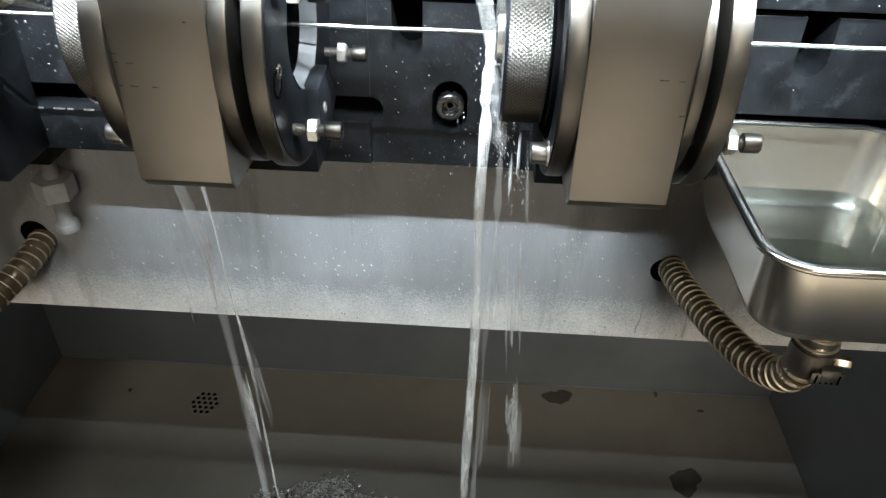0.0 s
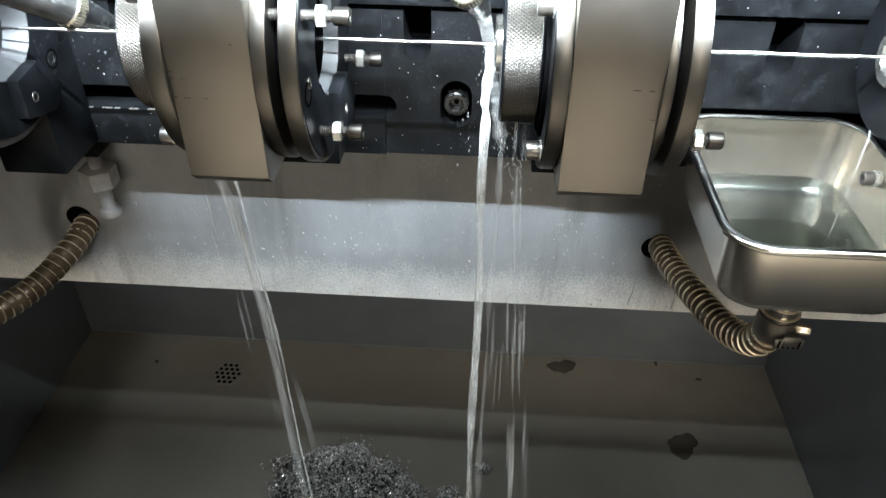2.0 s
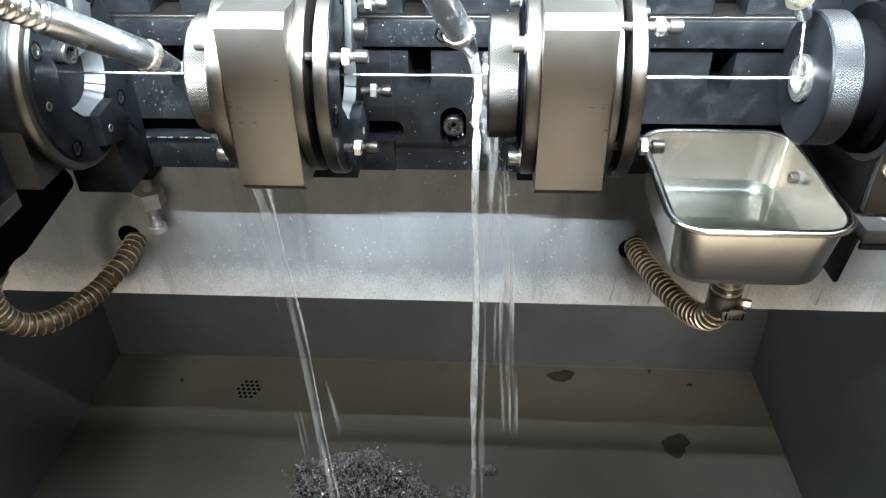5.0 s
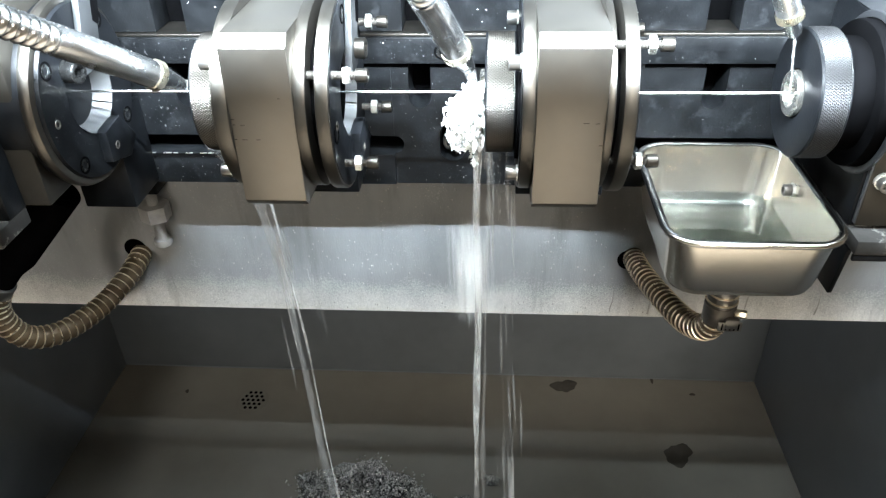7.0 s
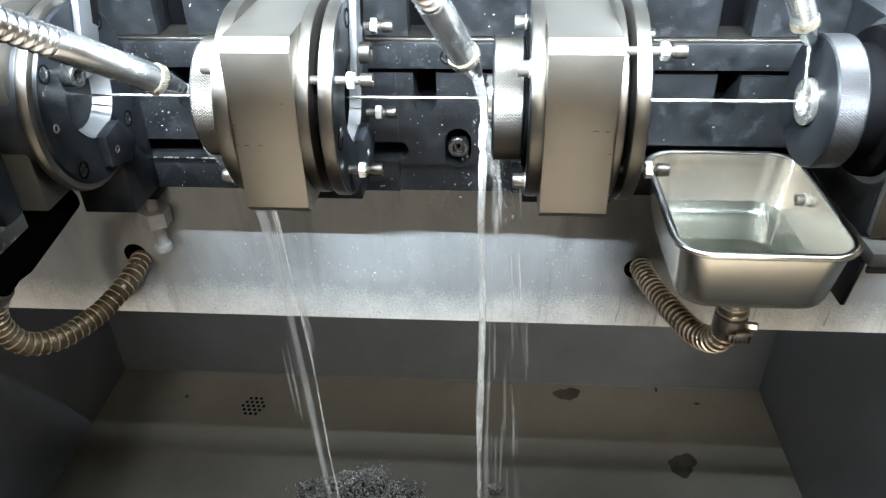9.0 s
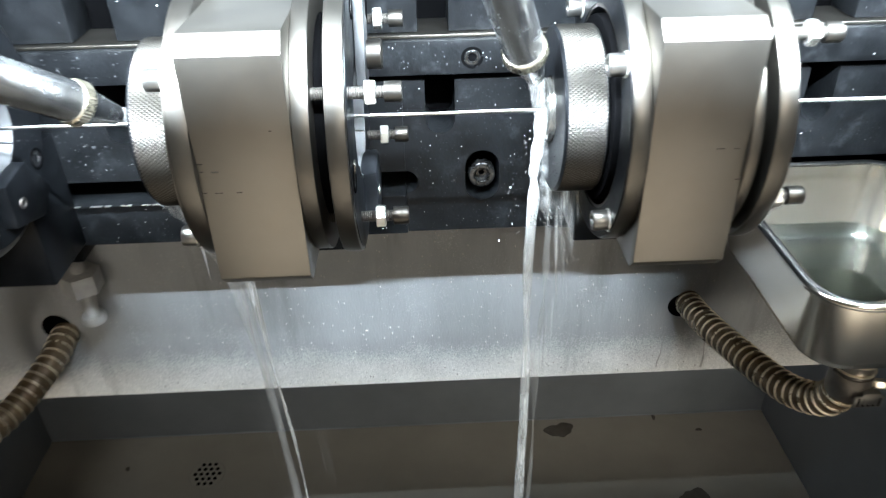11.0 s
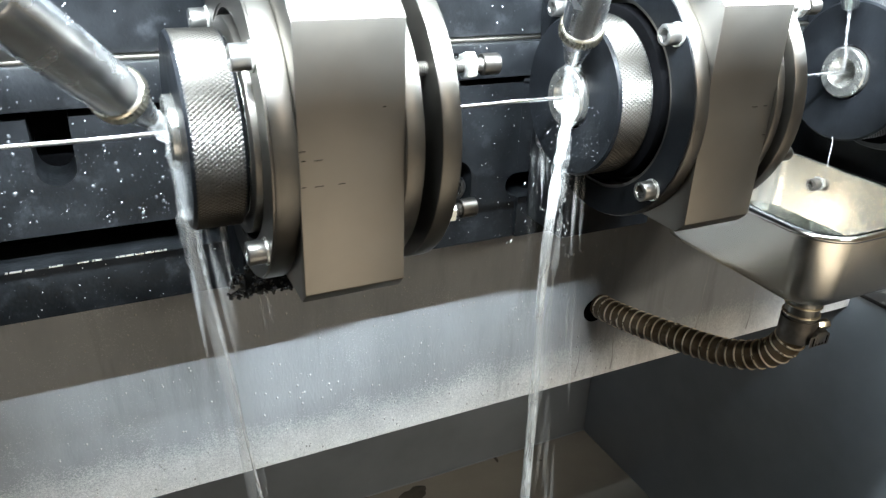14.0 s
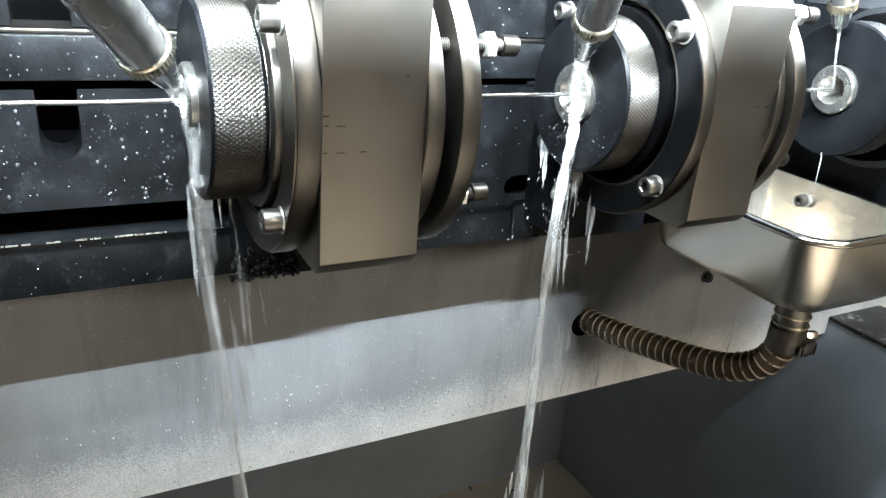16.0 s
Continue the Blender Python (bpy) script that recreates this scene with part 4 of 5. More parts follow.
# ---- chips and marks in the tank ----
def chips():
    rng = random.Random(4)
    mounds = ((-0.232, 0.405, 0.120, 0.098, 0.070, 5600), (-0.115, 0.375, 0.060, 0.055, 0.032, 1500), (-0.012, 0.392, 0.026, 0.024, 0.020, 420), (0.047, 0.462, 0.016, 0.013, 0.010, 130))
    core = bmesh.new()
    verts, faces = [], []
    for cx, cy, rx, ry, high, count in mounds:
        ph = [rng.uniform(0, 6.3) for _ in range(3)]

        def edge(a):
            return 1 + 0.10 * math.sin(2 * a + ph[0]) + 0.08 * math.sin(5 * a + ph[1]) + 0.05 * math.sin(9 * a + ph[2])

        rings = [[core.verts.new((cx + rx * e * edge(a) * math.cos(a), cy + ry * e * edge(a) * math.sin(a), 0.2168 + 0.90 * high * (1 - e ** 1.6))) for a in [2 * math.pi * k / 28 for k in range(28)]] for e in (0.94, 0.75, 0.5, 0.25)]
        for a, b in zip(rings, rings[1:]):
            for k in range(28):
                core.faces.new((a[k], a[(k + 1) % 28], b[(k + 1) % 28], b[k]))
        core.faces.new(rings[-1])
        for k in range(count):
            a, e = rng.uniform(0, 2 * math.pi), math.sqrt(rng.random())
            loose = rng.random() < 0.03
            if loose:
                e *= 1.25
            lump = 0.006 * math.sin(70 * rx * e * math.cos(a) + ph[0]) * math.sin(60 * ry * e * math.sin(a) + ph[1])
            cz = 0.2185 + max(0.0, 0.92 * high * (1 - e ** 1.6) + lump * min(1, high / 0.05)) + 0.005 * rng.random()
            m = Matrix.Translation((cx + rx * e * edge(a) * math.cos(a), cy + ry * e * edge(a) * math.sin(a), cz)) @ Euler((rng.uniform(0, 6), rng.uniform(0, 6), rng.uniform(0, 6))).to_matrix().to_4x4()
            r, w, turns, s0 = rng.uniform(0.0014, 0.0034), rng.uniform(0.0006, 0.0016), rng.uniform(0.3, 1.1), len(verts)
            steps = 5
            for j in range(steps + 1):
                b = 2 * math.pi * turns * j / steps
                for h in (-w, w):
                    verts.append(m @ Vector((r * math.cos(b), r * math.sin(b), h + 0.003 * j / steps)))
            for j in range(steps):
                faces.append((s0 + 2 * j, s0 + 2 * j + 1, s0 + 2 * j + 3, s0 + 2 * j + 2))
    heap = thing("chip_heap", (-0.2, 0.4, 0.217), "heap of fine curled steel chips on the tank floor", "metal chips", "", "stuff")
    part("packed_core", core, M_CHIP_CORE, heap)
    me = bpy.data.meshes.new("loose_chips")
    me.from_pydata([v - Vector((-0.2, 0.4, 0.217)) for v in verts], [], faces)
    me.materials.append(M_CHIP)
    ob = new("loose_chips", me)
    ob.parent = heap
    tagged(ob, "", "", "", "stuff")


def drain_grid():
    u = thing("drain_grid", (-0.528, 0.676, 0.217), "small round perforated drain in the tank floor", "drain")
    part("plate", lathe([(0, 0.036), (0.0012, 0.035), (0.0012, 0)], axis_to((-0.528, 0.676, 0.217), (-0.528, 0.676, 0.3)), 40), M_TANK_FLOOR, u)
    # The drain holes are near-black domes with their shade in the colour.
    for i in range(-2, 3):
        for j in range(-2, 3):
            x, y = i * 0.0125 + (j % 2) * 0.006, j * 0.0125
            if x * x + y * y < 0.031 ** 2:
                part("hole", lathe([(0.0012, 0.0042), (0.0022, 0.0038), (0.0022, 0)], axis_to((-0.528 + x, 0.676 + y, 0.217), (-0.528 + x, 0.676 + y, 0.3)), 10), M_DARK, u)


def lamp_fixture(eye, target, length, width, light_cutoff=None):
    """The sheet-metal housing of a machine lamp, over its glowing face."""
    u = thing("machine_lamp", eye, "white sheet-metal machine lamp over the bed", "lamp", "machine lamps")
    m = look(eye, target)
    bm = box(-length / 2 - 0.02, length / 2 + 0.02, -width / 2 - 0.012, width / 2 + 0.012, 0.006, 0.040, 0.004)
    bmesh.ops.transform(bm, matrix=m, verts=bm.verts[:])
    part("housing", bm, M_CEIL, u)
    # Added plates, out of view, that cut lamp light off the tank floor.
    if light_cutoff:
        part("light_cutoff", box(eye[0] - length / 2 - 0.02, eye[0] + length / 2 + 0.02, eye[1] - 0.060, eye[1] + light_cutoff[0], eye[2] - light_cutoff[1] - 0.002, eye[2] - light_cutoff[1], 0.0004), M_CEIL, u)
        part("light_cutoff_back", box(eye[0] - length / 2 - 0.02, eye[0] + length / 2 + 0.02, eye[1] - 0.062, eye[1] - 0.060, eye[2] - light_cutoff[1], eye[2] + 0.04, 0.0004), M_CEIL, u)
    for sx in (-1, 1):
        x = eye[0] + sx * (length / 2 + 0.01)
        part("arm", box(x - 0.010, x + 0.010, eye[1] + 0.01, 0.1742, eye[2] + 0.036, eye[2] + 0.046, 0.002), M_STAND, u)


def fixtures():
    lamp_fixture((0.03, -0.118, 1.485), (0.03, 0.16, 1.08), 1.15, 0.03, (0.0178, 0.030))
    lamp_fixture((0.13, -0.147, 1.735), (0.13, 0.20, 0.95), 1.3, 0.07)


def room():
    solo("floor", box(-3, 3, -3.5, 2.5, -0.1, 0.0, 0), M_CONCRETE, "grey concrete workshop floor", "floor", "structure")
    solo("ceiling", box(-3, 3, -3.5, 2.5, 3.2, 3.3, 0), M_CEIL, "pale workshop ceiling", "ceiling", "structure")
    solo("wall_north", box(-3, 3, 2.5, 2.6, 0, 3.2, 0), M_ROOM, "plain painted workshop wall", "wall", "structure")
    solo("wall_south", box(-3, 3, -3.6, -3.5, 0, 3.2, 0), M_ROOM, "plain painted workshop wall", "wall", "structure")
    solo("wall_west", box(-3.1, -3, -3.5, 2.5, 0, 3.2, 0), M_ROOM, "plain painted workshop wall", "wall", "structure")
    solo("wall_east", box(3, 3.1, -3.5, 2.5, 0, 3.2, 0), M_ROOM, "plain painted workshop wall", "wall", "structure")


room()
fixtures()
tank()
bed()
units()
guide_head()
chuck()
steel_tray()
hoses()
bracket()
levelling_bolt()
apron_bolt()
wire()
nozzles()
drain_grid()
chips()


# ---- beads, stains ----
def blob(own, c, r, flat, rng, axis="y"):
    """A low dome of liquid standing on a surface that faces -y, -x or up."""
    n, rings = 7, []
    top = None
    for lev, q in ((0.0, 1.0), (0.55, 0.8), (0.9, 0.42)):
        ring = []
        for k in range(n):
            a = 2 * math.pi * k / n
            u, v = r * q * math.cos(a), r * q * math.sin(a) * (1.25 if axis == "y" else 1)
            h = lev * r * flat
            ring.append(own.verts.new((c[0] + u, c[1] - h, c[2] + v) if axis == "y" else (c[0] - h, c[1] + u, c[2] + v) if axis == "x" else (c[0] + u, c[1] + v, c[2] + h)))
        rings.append(ring)
    h = r * flat
    top = own.verts.new((c[0], c[1] - h, c[2]) if axis == "y" else (c[0] - h, c[1], c[2]) if axis == "x" else (c[0], c[1], c[2] + h))
    for a, b in zip(rings, rings[1:]):
        for k in range(n):
            own.faces.new((a[k], a[(k + 1) % n], b[(k + 1) % n], b[k]))
    for k in range(n):
        own.faces.new((rings[-1][k], rings[-1][(k + 1) % n], top))


def beads():
    rng = random.Random(11)
    own, pale = bmesh.new(), bmesh.new()
    for k in range(6500):
        x, z = rng.uniform(-0.42, 0.33), rng.uniform(1.097, 1.231)
        if rng.random() < 0.35:
            x = rng.uniform(-0.07, 0.05)
        if rng.random() < 0.25:
            x = rng.uniform(-0.36, -0.22)
        if 1.1325 < z < 1.155 and not -0.058 < x < 0.038:
            continue
        if abs(x + 0.0065) < 0.016 and 1.122 < z < 1.173:
            continue
        if z > 1.185 and min(abs(x + 0.293), abs(x + 0.0405), abs(x - 0.264)) < 0.0135:
            continue
        y = 0.1682 if z < 1.1325 and not -0.0705 < x < 0.051 else 0.1722
        blob(pale if k % 5 == 0 else own, (x, y, z), rng.choice((0.00012, 0.00014, 0.00017, 0.0002, 0.00025, 0.0003, 0.00045)), 0.7, rng)
    for k in range(1300):
        x, z = rng.uniform(-0.42, 0.33), rng.uniform(1.239, 1.40)
        if z > 1.2655:
            if z < 1.269 or min(abs(x + 0.296), abs(x + 0.0445), abs(x - 0.261)) < 0.018:
                continue
            y = 0.1747
        else:
            y = 0.1662
        blob(pale if k % 5 == 0 else own, (x, y, z), rng.choice((0.00015, 0.0002, 0.0003, 0.0005)), 0.7, rng)
    for k in range(170):
        x, z = rng.uniform(-0.41, -0.225), rng.uniform(1.158, 1.225)
        if abs(x + 0.293) > 0.016:
            blob(own, (x, 0.1722, z), rng.choice((0.0005, 0.0006, 0.0007, 0.0009, 0.0013)), 0.6, rng)
        blob(own, (rng.uniform(-0.40, 0.02), 0.1662, rng.uniform(1.240, 1.263)), rng.uniform(0.0004, 0.0009), 0.6, rng)
    solo("bed_foam_specks", pale, M_BEAD_PALE, "pale specks of foamed coolant on the machine bed", "water drops", "stuff")
    solo("bed_beads", own, M_BEAD, "fine beads of coolant on the machine bed", "water drops", "stuff")
    own = bmesh.new()
    for k in range(2200):
        x, z = rng.gauss(-0.08, 0.24), 0.85 + 0.24 * rng.random() ** 1.1
        if not -0.55 < x < 0.5:
            continue
        blob(own, (x, 0.2501, z), rng.choice((0.0002, 0.0003, 0.0003, 0.0004, 0.0004, 0.0005, 0.0007, 0.0011)), 0.6, rng)
    ap = solo("apron_beads", own, M_BEAD_APRON, "beads of coolant running down the apron panel", "water drops", "stuff")
    own = bmesh.new()
    for k in range(1600):
        x, z = rng.uniform(-0.7, 0.66), 0.8460 + 0.050 * rng.random() ** 2.6
        blob(own, (x, 0.2501, z), rng.choice((0.0002, 0.0002, 0.0003, 0.0005)), 0.4, rng)
    solo("edge_residue", own, M_BEAD_PALE, "pale dried specks along the lower edge of the apron", "residue", "stuff")
    own = bmesh.new()
    for face, count in ((0.0295, 150), (-0.2275, 50)):
        for k in range(count):
            a, r = rng.uniform(180, 350), rng.uniform(0.022, 0.0515)
            y, z = round_at(a, r)
            blob(own, (face - 0.0001, y, z), rng.choice((0.0002, 0.0003, 0.0005)), 0.7, rng, "x")
    for k in range(260):
        a, r = rng.uniform(120, 380), rng.uniform(0.045, 0.078)
        y, z = round_at(a, r)
        blob(own, (-0.3439 + 0.0006, y, z), rng.choice((0.0002, 0.0003, 0.0004)), -0.7, rng, "x")
    solo("ring_beads", own, M_BEAD, "fine beads of coolant on the ring faces", "water drops", "stuff")


def stain(name, cx, cy, rx, ry, seed, label):
    rng = random.Random(seed)
    own = bmesh.new()
    n = 28
    ph = [rng.uniform(0, 6.3) for _ in range(3)]
    out, top = [], []
    for k in range(n):
        a = 2 * math.pi * k / n
        q = 1 + 0.18 * math.sin(2 * a + ph[0]) + 0.12 * math.sin(3 * a + ph[1]) + 0.07 * math.sin(7 * a + ph[2])
        out.append(own.verts.new((cx + rx * q * math.cos(a), cy + ry * q * math.sin(a), 0.2171)))
        top.append(own.verts.new((cx + rx * q * 0.93 * math.cos(a), cy + ry * q * 0.93 * math.sin(a), 0.2182)))
    for k in range(n):
        own.faces.new((out[k], out[(k + 1) % n], top[(k + 1) % n], top[k]))
    own.faces.new(top)
    solo(name, own, M_PUDDLE, label, "stain", "", "stains in the tank")


def drip(x, z0, z1, w, seed):
    """A dried run on the apron panel, thin and a little wavy."""
    rng = random.Random(seed)
    own, n, ph = bmesh.new(), 14, rng.uniform(0, 6)
    a, b = [], []
    for k in range(n + 1):
        q = k / n
        c = x + 0.0015 * math.sin(3 * q + ph) + 0.0006 * math.sin(11 * q + ph)
        h = w * (0.35 + 0.65 * q ** 0.6) * (1 + 0.25 * math.sin(9 * q + ph)) / 2
        a.append(own.verts.new((c - h, 0.2496, z0 + (z1 - z0) * q)))
        b.append(own.verts.new((c + h, 0.2496, z0 + (z1 - z0) * q)))
    for k in range(n):
        own.faces.new((a[k], b[k], b[k + 1], a[k + 1]))
    solo("drip_mark", own, M_DRIP, "dark dried run of coolant on the apron panel", "drip mark", "", "drip marks on the apron")


def stains():
    for k, (x, z0, z1, w) in enumerate(((0.254, 0.928, 0.850, 0.0022), (0.386, 0.965, 0.862, 0.0020), (0.478, 0.930, 0.855, 0.0020), (0.205, 0.900, 0.853, 0.0015))):
        drip(x, z0, z1, w, k)
    stain("oil_stain", 0.222, 0.755, 0.028, 0.022, 1, "dark oily puddle on the tank floor")
    stain("oil_stain", 0.455, 0.552, 0.030, 0.030, 2, "dark oily puddle on the tank floor")
    stain("oil_stain", 0.525, 0.738, 0.006, 0.004, 3, "tiny dark oily spot on the tank floor")
    stain("oil_stain", 0.437, 0.780, 0.003, 0.010, 4, "tiny dark oily spot on the tank floor")
    stain("oil_stain", -0.70, 0.70, 0.005, 0.005, 5, "tiny dark oily spot on the tank floor")


def wet_chips():
    """A dark wet clump of fine chips caught under the first bearing unit."""
    rng = random.Random(21)
    own = bmesh.new()
    for k in range(150):
        x = rng.uniform(-0.204, -0.158)
        z = 1.1165 + 0.030 * rng.random() ** 1.6 * (1 - abs(x + 0.18) / 0.05)
        m = Matrix.Translation((x, 0.1140 - 0.005 * rng.random(), z)) @ Euler((rng.uniform(0, 6), rng.uniform(0, 6), rng.uniform(0, 6))).to_matrix().to_4x4() @ Matrix.Diagonal((rng.uniform(0.5, 1.6), rng.uniform(0.4, 1.0), rng.uniform(0.4, 1.0), 1))
        bmesh.ops.create_icosphere(own, subdivisions=1, radius=rng.uniform(0.0008, 0.0025), matrix=m)
    solo("wet_chips", own, M_WETCHIP, "dark wet clump of fine chips under the bearing unit", "metal chips", "stuff", "", False)


beads()
stains()
wet_chips()


# ---- falling coolant ----
def strand(name, points, r0, r1, mat, label, seed, wob=0.003, n=14, rough=0.22):
    rng = random.Random(seed)
    ph = [rng.uniform(0, 6.3) for _ in range(6)]
    pts = smooth_path(points, n)
    m = len(pts) - 1
    for k, p in enumerate(pts):
        s = k / m
        p.x += wob * min(1, 2 * s) * (math.sin(9 * s + ph[0]) + 0.4 * math.sin(31 * s + ph[4]))
        p.y += wob * min(1, 2 * s) * (math.sin(7 * s + ph[1]) + 0.4 * math.sin(27 * s + ph[5]))
    bm = tube(pts, lambda k, s: max(0.0004, (r0 + (r1 - r0) * s) * min(1.0, 0.6 + 9 * s, 0.15 + 7 * (1 - s)) * (1 + rough * math.sin(31 * s + ph[2]) + rough * 0.8 * math.sin(67 * s + ph[3]))), 9)
    return solo(name, bm, mat, label, "water", "", "falling coolant")


STREAMS, DROPS, FOAM = [], [], []


def streams():
    lab = "thin white stream of coolant falling from the middle bush"
    STREAMS.append(strand("coolant_stream", [(0.0225, 0.068, 1.246), (0.0215, 0.067, 1.21), (0.0235, 0.072, 1.15), (0.0215, 0.067, 0.9), (0.018, 0.056, 0.5), (0.015, 0.048, 0.20)], 0.0033, 0.0040, M_STREAM, lab, 3, 0.0026, 26, 0.16))
    STREAMS.append(strand("coolant_stream", [(0.0245, 0.066, 1.240), (0.0245, 0.069, 1.15), (0.0230, 0.066, 0.9), (0.0185, 0.055, 0.5), (0.0155, 0.046, 0.20)], 0.0016, 0.0022, M_VEIL, lab, 13, 0.0035, 26, 0.4))
    lab = "thin stream of coolant running off the first ring"
    STREAMS.append(strand("coolant_stream", [(-0.222, 0.100, 1.190), (-0.214, 0.137, 1.12), (-0.194, 0.125, 0.9), (-0.168, 0.106, 0.5), (-0.149, 0.091, 0.20)], 0.0014, 0.0013, M_STREAM, lab, 5, 0.002, 26))
    STREAMS.append(strand("coolant_stream", [(-0.2235, 0.060, 1.240), (-0.2305, 0.050, 1.215), (-0.228, 0.060, 1.187), (-0.217, 0.105, 1.12), (-0.2, 0.115, 0.9), (-0.185, 0.10, 0.55), (-0.165, 0.09, 0.2)], 0.0018, 0.0026, M_VEIL, lab, 7, 0.0015, 26, 0.1))
    STREAMS.append(strand("coolant_stream", [(-0.2300, 0.052, 1.205), (-0.2275, 0.075, 1.180), (-0.217, 0.115, 1.10), (-0.200, 0.118, 0.9), (-0.176, 0.10, 0.5), (-0.157, 0.09, 0.2)], 0.0062, 0.0026, M_SHEET, lab, 17, 0.0015, 26, 0.12))
    lab = "thin thread of coolant dripping from the guide head into the tray"
    STREAMS.append(strand("coolant_stream", [(0.2935, 0.0805, 1.2965), (0.2975, 0.078, 1.268), (0.2995, 0.075, 1.243)], 0.0013, 0.0008, M_SHEET, lab, 21, 0.0003, 14))
    STREAMS.append(strand("coolant_stream", [(0.3030, 0.072, 1.189), (0.3040, 0.071, 1.175), (0.3020, 0.068, 1.0975)], 0.0006, 0.0005, M_STREAM, lab, 22, 0.0003, 14))
    # jets between the nozzles and the bushes
    lab = "short foaming jet of coolant between nozzle and bush"
    STREAMS.append(strand("coolant_jet", [(-0.2425, 0.0512, 1.2600), (-0.2375, 0.0592, 1.2537), (-0.2330, 0.0668, 1.2475), (-0.2318, 0.0680, 1.240)], 0.0056, 0.0062, M_JET, lab, 31, 0.0003, 14, 0.03))
    STREAMS.append(strand("coolant_jet", [(0.0150, 0.0573, 1.2735), (0.0175, 0.061, 1.264), (0.0205, 0.066, 1.250), (0.0225, 0.067, 1.236), (0.0225, 0.067, 1.216)], 0.0054, 0.0034, M_JET, lab, 32, 0.0003, 14, 0.03))
    lab = "thin sheet of coolant sliding down a ring"
    STREAMS.append(strand("coolant_sheet", [(-0.2325, 0.066, 1.240), (-0.2300, 0.060, 1.222), (-0.2290, 0.066, 1.200), (-0.2255, 0.078, 1.180), (-0.215, 0.110, 1.100)], 0.0032, 0.0048, M_SHEET, lab, 41, 0.0004, 14, 0.03))
    STREAMS.append(strand("coolant_sheet", [(0.0245, 0.070, 1.228), (0.0275, 0.072, 1.205), (0.0310, 0.078, 1.184), (0.0350, 0.090, 1.150)], 0.0030, 0.0060, M_SHEET, lab, 42, 0.0008, 14, 0.15))
    STREAMS.append(strand("coolant_sheet", [(0.031, 0.076, 1.186), (0.0335, 0.080, 1.12), (0.0340, 0.078, 0.95), (0.0320, 0.070, 0.55), (0.029, 0.060, 0.20)], 0.0018, 0.0026, M_SHEET, lab, 43, 0.0025, 26, 0.45))
    lab = "loose spatter of coolant beside the bush"
    STREAMS.append(spray("coolant_spatter", [(0.020, 0.066, 1.240), (0.016, 0.072, 1.215), (0.008, 0.082, 1.175), (0.002, 0.09, 1.13)], 0.006, 0.014, 34, lab, 33, 0.32))
    STREAMS.append(spray("coolant_spatter", [(0.030, 0.075, 1.190), (0.036, 0.085, 1.165), (0.046, 0.095, 1.13), (0.055, 0.10, 1.09)], 0.005, 0.016, 110, lab, 34, 0.42))


def spray(name, points, r0, r1, count, label, seed, small=1.0):
    """A jet broken into many small drops that spread along its way."""
    rng = random.Random(seed)
    pts = smooth_path(points, 12)
    own = bmesh.new()
    for k in range(count):
        q = rng.random() ** 0.9
        i = min(len(pts) - 2, int(q * (len(pts) - 1)))
        way = (pts[i + 1] - pts[i]).normalized()
        w = r0 + (r1 - r0) * q
        c = pts[i] + Vector((rng.gauss(0, w * 0.5), rng.gauss(0, w * 0.5), rng.gauss(0, w * 0.4)))
        r = rng.uniform(0.0005, 0.0016) * small
        m = Matrix.Translation(c) @ way.to_track_quat("X", "Z").to_matrix().to_4x4() @ Matrix.Diagonal((rng.uniform(1.5, 4.5), rng.uniform(0.6, 1.1), rng.uniform(0.6, 1.1), 1))
        bmesh.ops.create_icosphere(own, subdivisions=1, radius=r, matrix=m)
    return solo(name, own, M_STREAM, label, "water", "", "falling coolant")


def falling():
    """Loose threads of coolant; each one leaves its ring, falls through the tank floor and starts again."""
    rng = random.Random(77)
    lanes = []
    for k in range(17):
        lanes.append(((rng.uniform(-0.228, -0.198), rng.uniform(0.09, 0.13), 1.205), (rng.uniform(0.02, 0.11), rng.uniform(-0.05, 0.0))))
    for k in range(26):
        lanes.append(((rng.uniform(0.034, 0.052), rng.uniform(0.07, 0.12), 1.205), (rng.uniform(-0.01, 0.075), rng.uniform(-0.03, 0.02))))
    for k, (top, drift) in enumerate(lanes):
        length, r = rng.uniform(0.03, 0.11), rng.uniform(0.0009, 0.0022)
        own = bmesh.new()
        for j in range(rng.choice((2, 3, 4))):
            o = Vector((rng.uniform(-0.005, 0.005), rng.uniform(-0.004, 0.004), rng.uniform(-0.02, 0.02)))
            L = length * rng.uniform(0.4, 1.0)
            lean = -drift[0] / 1.0
            pts = [o + Vector((lean * (q - 0.5) * L, 0, (q - 0.5) * L)) for q in [i / 12 for i in range(13)]]
            ph = rng.uniform(0, 6)
            tube(pts, lambda i, s2: max(0.0002, r * rng.uniform(0.7, 1.2) * math.sin(math.pi * (0.04 + 0.92 * s2)) * (1 + 0.15 * math.sin(19 * s2 + ph))), 7, own)
        ob = solo("coolant_splash", own, M_SHEET if k % 5 else M_STREAM, "loose falling thread of splashed coolant", "water", "", "falling coolant")
        DROPS.append((ob, top, drift, rng.uniform(0.50, 0.62), rng.uniform(0, 0.6)))


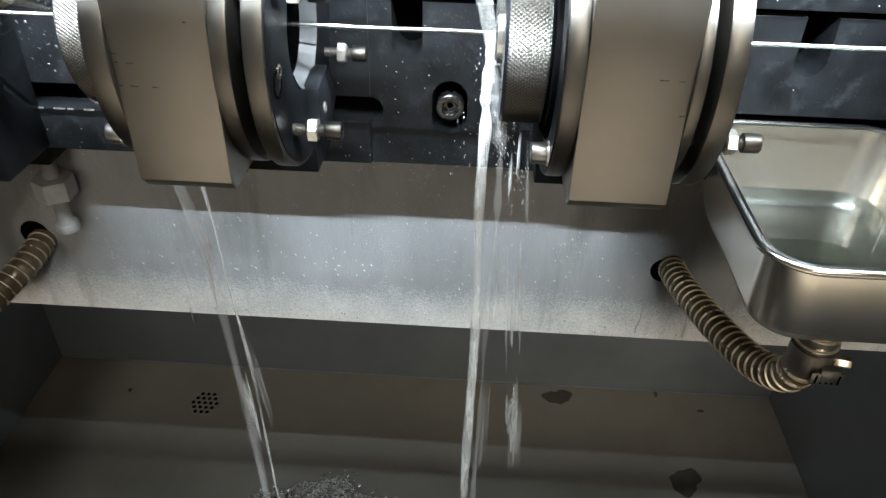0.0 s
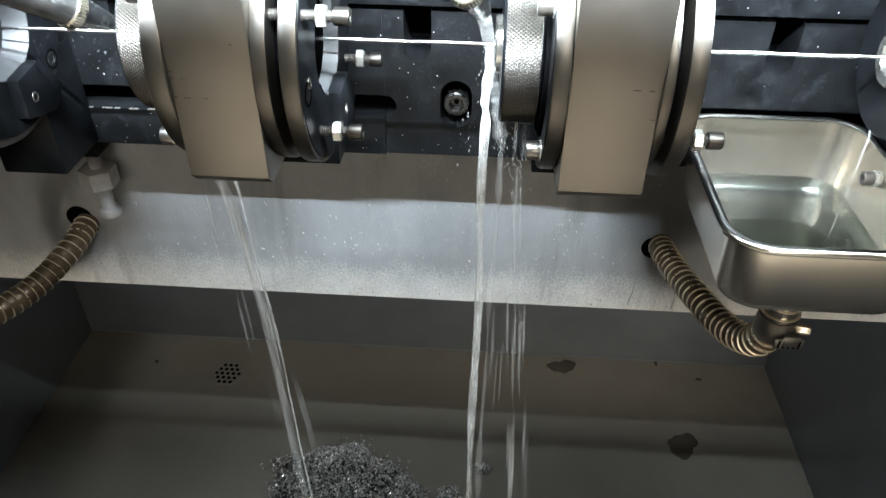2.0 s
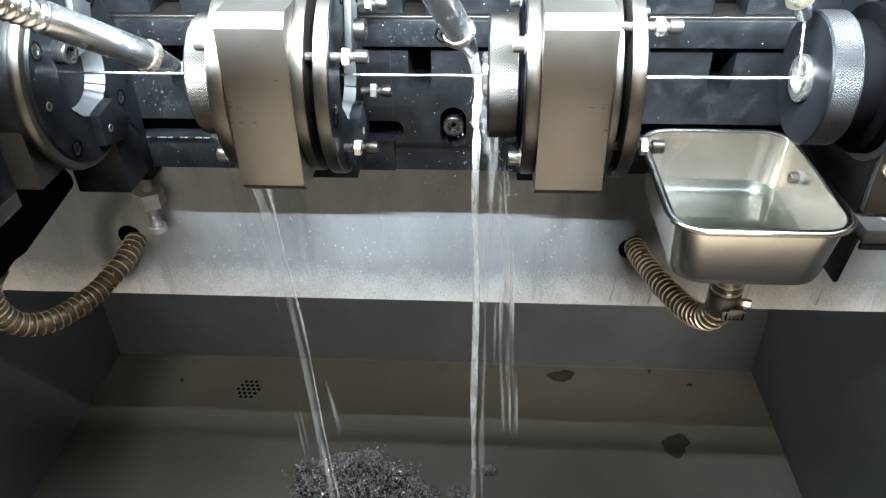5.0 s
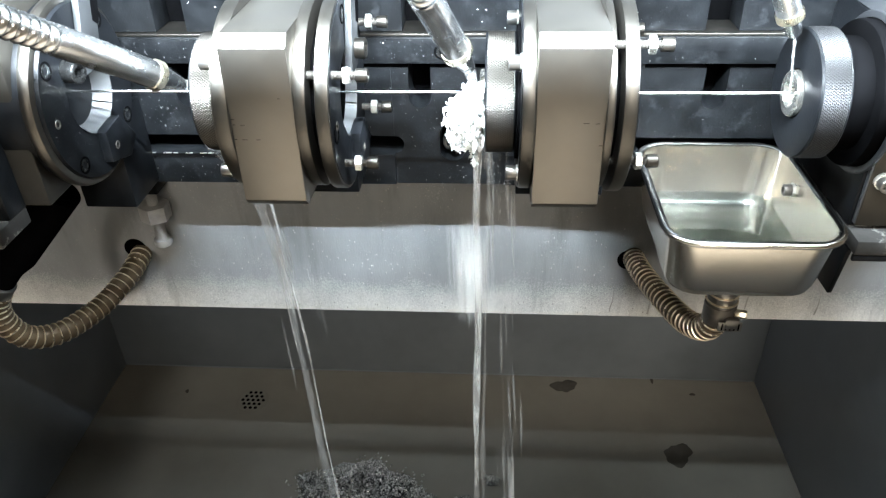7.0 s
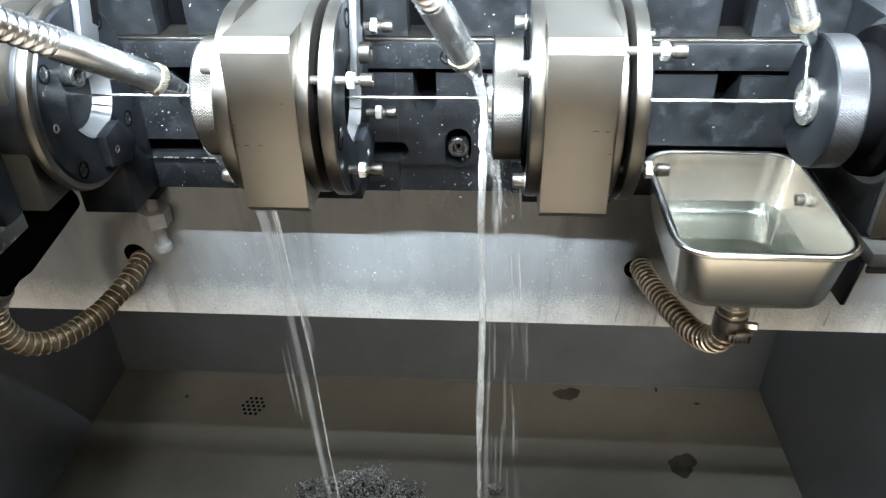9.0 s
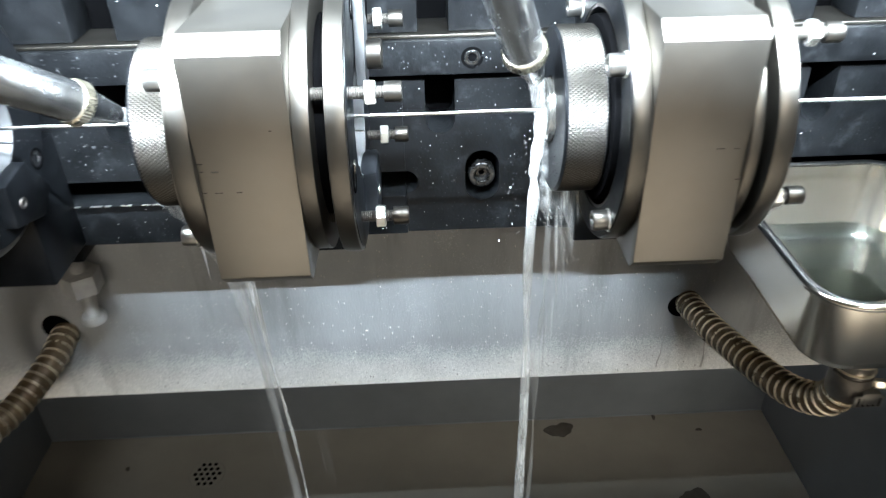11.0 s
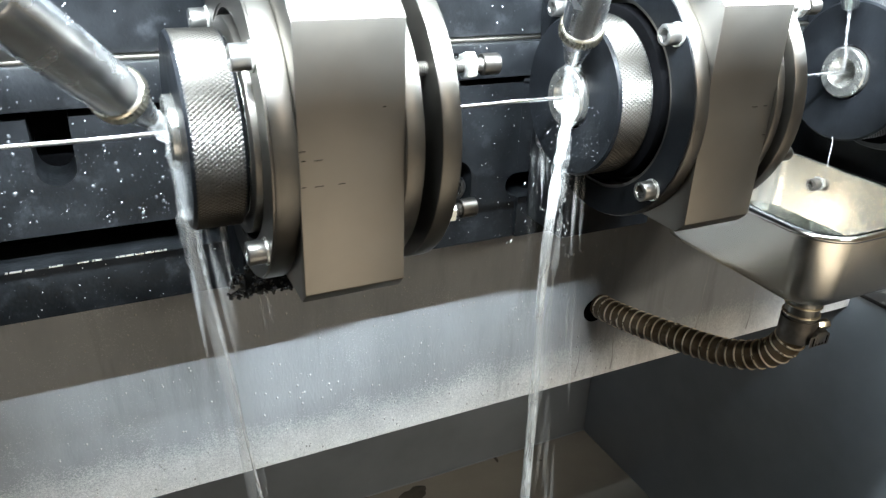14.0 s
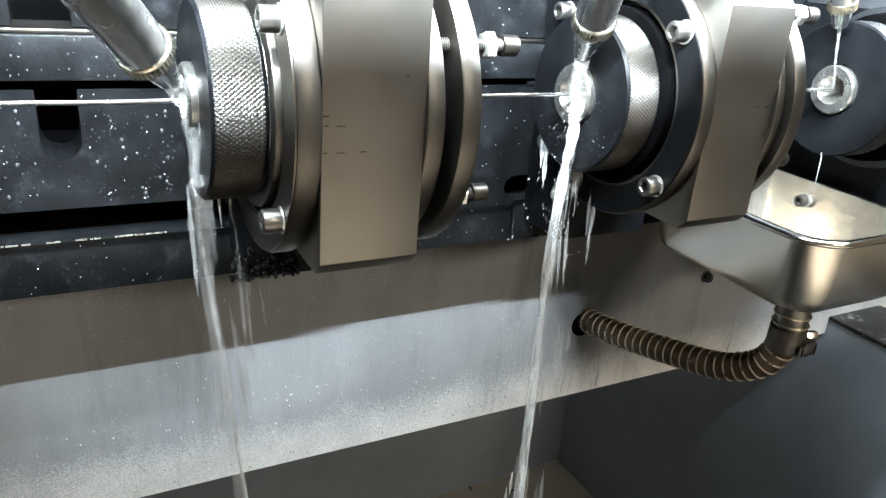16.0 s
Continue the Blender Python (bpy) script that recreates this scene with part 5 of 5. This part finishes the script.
def foam():
    rng = random.Random(5)
    own = bmesh.new()
    for k in range(700):
        # a narrow neck at the jet, a broad head below it, and a thin tail of chips
        z = rng.uniform(-0.027, 0.034) if k < 640 else rng.uniform(-0.046, -0.024)
        if z > 0.010:
            w, lean = 0.0085, 0.005
        elif z > -0.027:
            w, lean = 0.0205 * math.sqrt(max(0.12, 1 - ((z + 0.007) / 0.021) ** 2)), -0.004
        else:
            w, lean = 0.0075 + 0.3 * (z + 0.027), 0.003
        a, q = rng.uniform(0, 6.283), w * math.sqrt(rng.random()) * rng.uniform(0.85, 1.08)
        c = Vector((lean + q * math.cos(a), 0.7 * q * math.sin(a), z))
        m = Matrix.Translation(c) @ Euler((rng.uniform(0, 6), rng.uniform(0, 6), rng.uniform(0, 6))).to_matrix().to_4x4() @ Matrix.Diagonal((rng.uniform(0.6, 2.0), rng.uniform(0.5, 1.0), rng.uniform(0.4, 1.0), 1))
        r = rng.choice((0.0010, 0.0014, 0.0020, 0.0028, 0.0038)) * (1.0 if z > -0.027 else 0.55)
        g = bmesh.ops.create_icosphere(own, subdivisions=1, radius=r, matrix=m)
        for v in g["verts"]:
            v.co += Vector((rng.uniform(-1, 1), rng.uniform(-1, 1), rng.uniform(-1, 1))) * r * 0.35
    FOAM.append(solo("foam_clump", own, M_FOAM, "white clump of foaming coolant and chips at the middle bush", "foam", "", "foam lumps"))
    for count in (300, 260):
        own = bmesh.new()
        for k in range(count):
            z = rng.uniform(-0.024, 0.018)
            c = Vector((rng.gauss(-0.003, 0.008), rng.gauss(0, 0.008), z))
            m = Matrix.Translation(c) @ Euler((rng.uniform(-0.4, 0.4), rng.uniform(-0.4, 0.4), rng.uniform(0, 6))).to_matrix().to_4x4() @ Matrix.Diagonal((rng.uniform(0.5, 1.0), rng.uniform(0.5, 1.0), rng.uniform(0.8, 2.6), 1))
            bmesh.ops.create_icosphere(own, subdivisions=1, radius=rng.uniform(0.0010, 0.0034), matrix=m)
        FOAM.append(solo("foam_clump", own, M_FOAM, "loose streaky lump of coolant foam torn off the first clump", "foam", "", "foam lumps"))


def motions():
    for k, ob in enumerate(STREAMS):
        s = 1.0 if k < 5 else 0.10
        walk(ob, [(t * 0.25, pose(s * 0.0014 * math.sin(t * 2.1 + k), s * 0.0012 * math.cos(t * 1.7 + k), 0)) for t in range(65)])
    for ob, top, drift, fall, start in DROPS:
        rows, t = [], start - fall
        while t < 16.0:
            for q in (0.0, 0.12, 0.25, 0.4, 0.55, 0.7, 0.85, 1.0):
                at = t + q * fall
                d = 4.9 * (q * 0.50) ** 2 * (1.12 / 1.225)
                row = (at, pose(top[0] + drift[0] * q ** 1.3, top[1] + drift[1] * q, top[2] - d))
                if 0 <= at <= 16.0 and (not rows or at - rows[-1][0] > 0.034):
                    rows.append(row)
            t += fall + 0.04
        rows = [(0.0, rows[0][1])] + [r for r in rows if r[0] > 0.034]
        if rows[-1][0] < 16.0 - 0.034:
            rows.append((16.0, rows[-1][1]))
        walk(ob, rows)
    rows = [(0.0, pose(0.095, AY, 1.243)), (5.0, pose(0.095, AY, 1.243)), (5.5, pose(0.05, 0.06, 1.236)), (5.9, pose(0.014, 0.045, 1.226))]
    for k in range(12):
        t = 6.1 + 0.15 * k
        rows.append((t, pose(0.014 + 0.0015 * math.sin(k * 2.3), 0.045 + 0.001 * math.cos(k * 1.9), 1.226 + 0.003 * math.sin(k * 1.3), 5 * math.sin(k * 1.1), 4 * math.cos(k * 1.7), 9 * math.sin(k * 0.9))))
    for dt in (0.0, 0.05, 0.1, 0.15, 0.2, 0.25, 0.3, 0.35, 0.42):
        rows.append((7.81 + dt, pose(0.014 + 0.04 * min(dt, 0.2), 0.045, 1.220 - 5.6 * dt * dt - 0.1 * dt, 0, 0, 60 * dt)))
    rows.append((8.4, pose(0.022, 0.045, 0.19)))
    rows.append((16.0, pose(0.022, 0.045, 0.19)))
    walk(FOAM[0], rows)
    for lump, start in ((FOAM[1], 7.87), (FOAM[2], 6.84)):
        late = [(t, m @ pose(0.002, 0.002, 0.004)) for t, m in rows if t < start - 0.05]
        for dt in (0.0, 0.05, 0.1, 0.15, 0.2, 0.25, 0.3, 0.36, 0.43):
            late.append((start + dt, pose(0.015 + 0.04 * min(dt, 0.2), 0.045, 1.222 - 5.2 * dt * dt - 0.2 * dt, 0, 0, 40 * dt)))
        walk(lump, late + [(start + 0.6, pose(0.023, 0.045, 0.15)), (16.0, pose(0.023, 0.045, 0.15))])


streams()
falling()
foam()
motions()
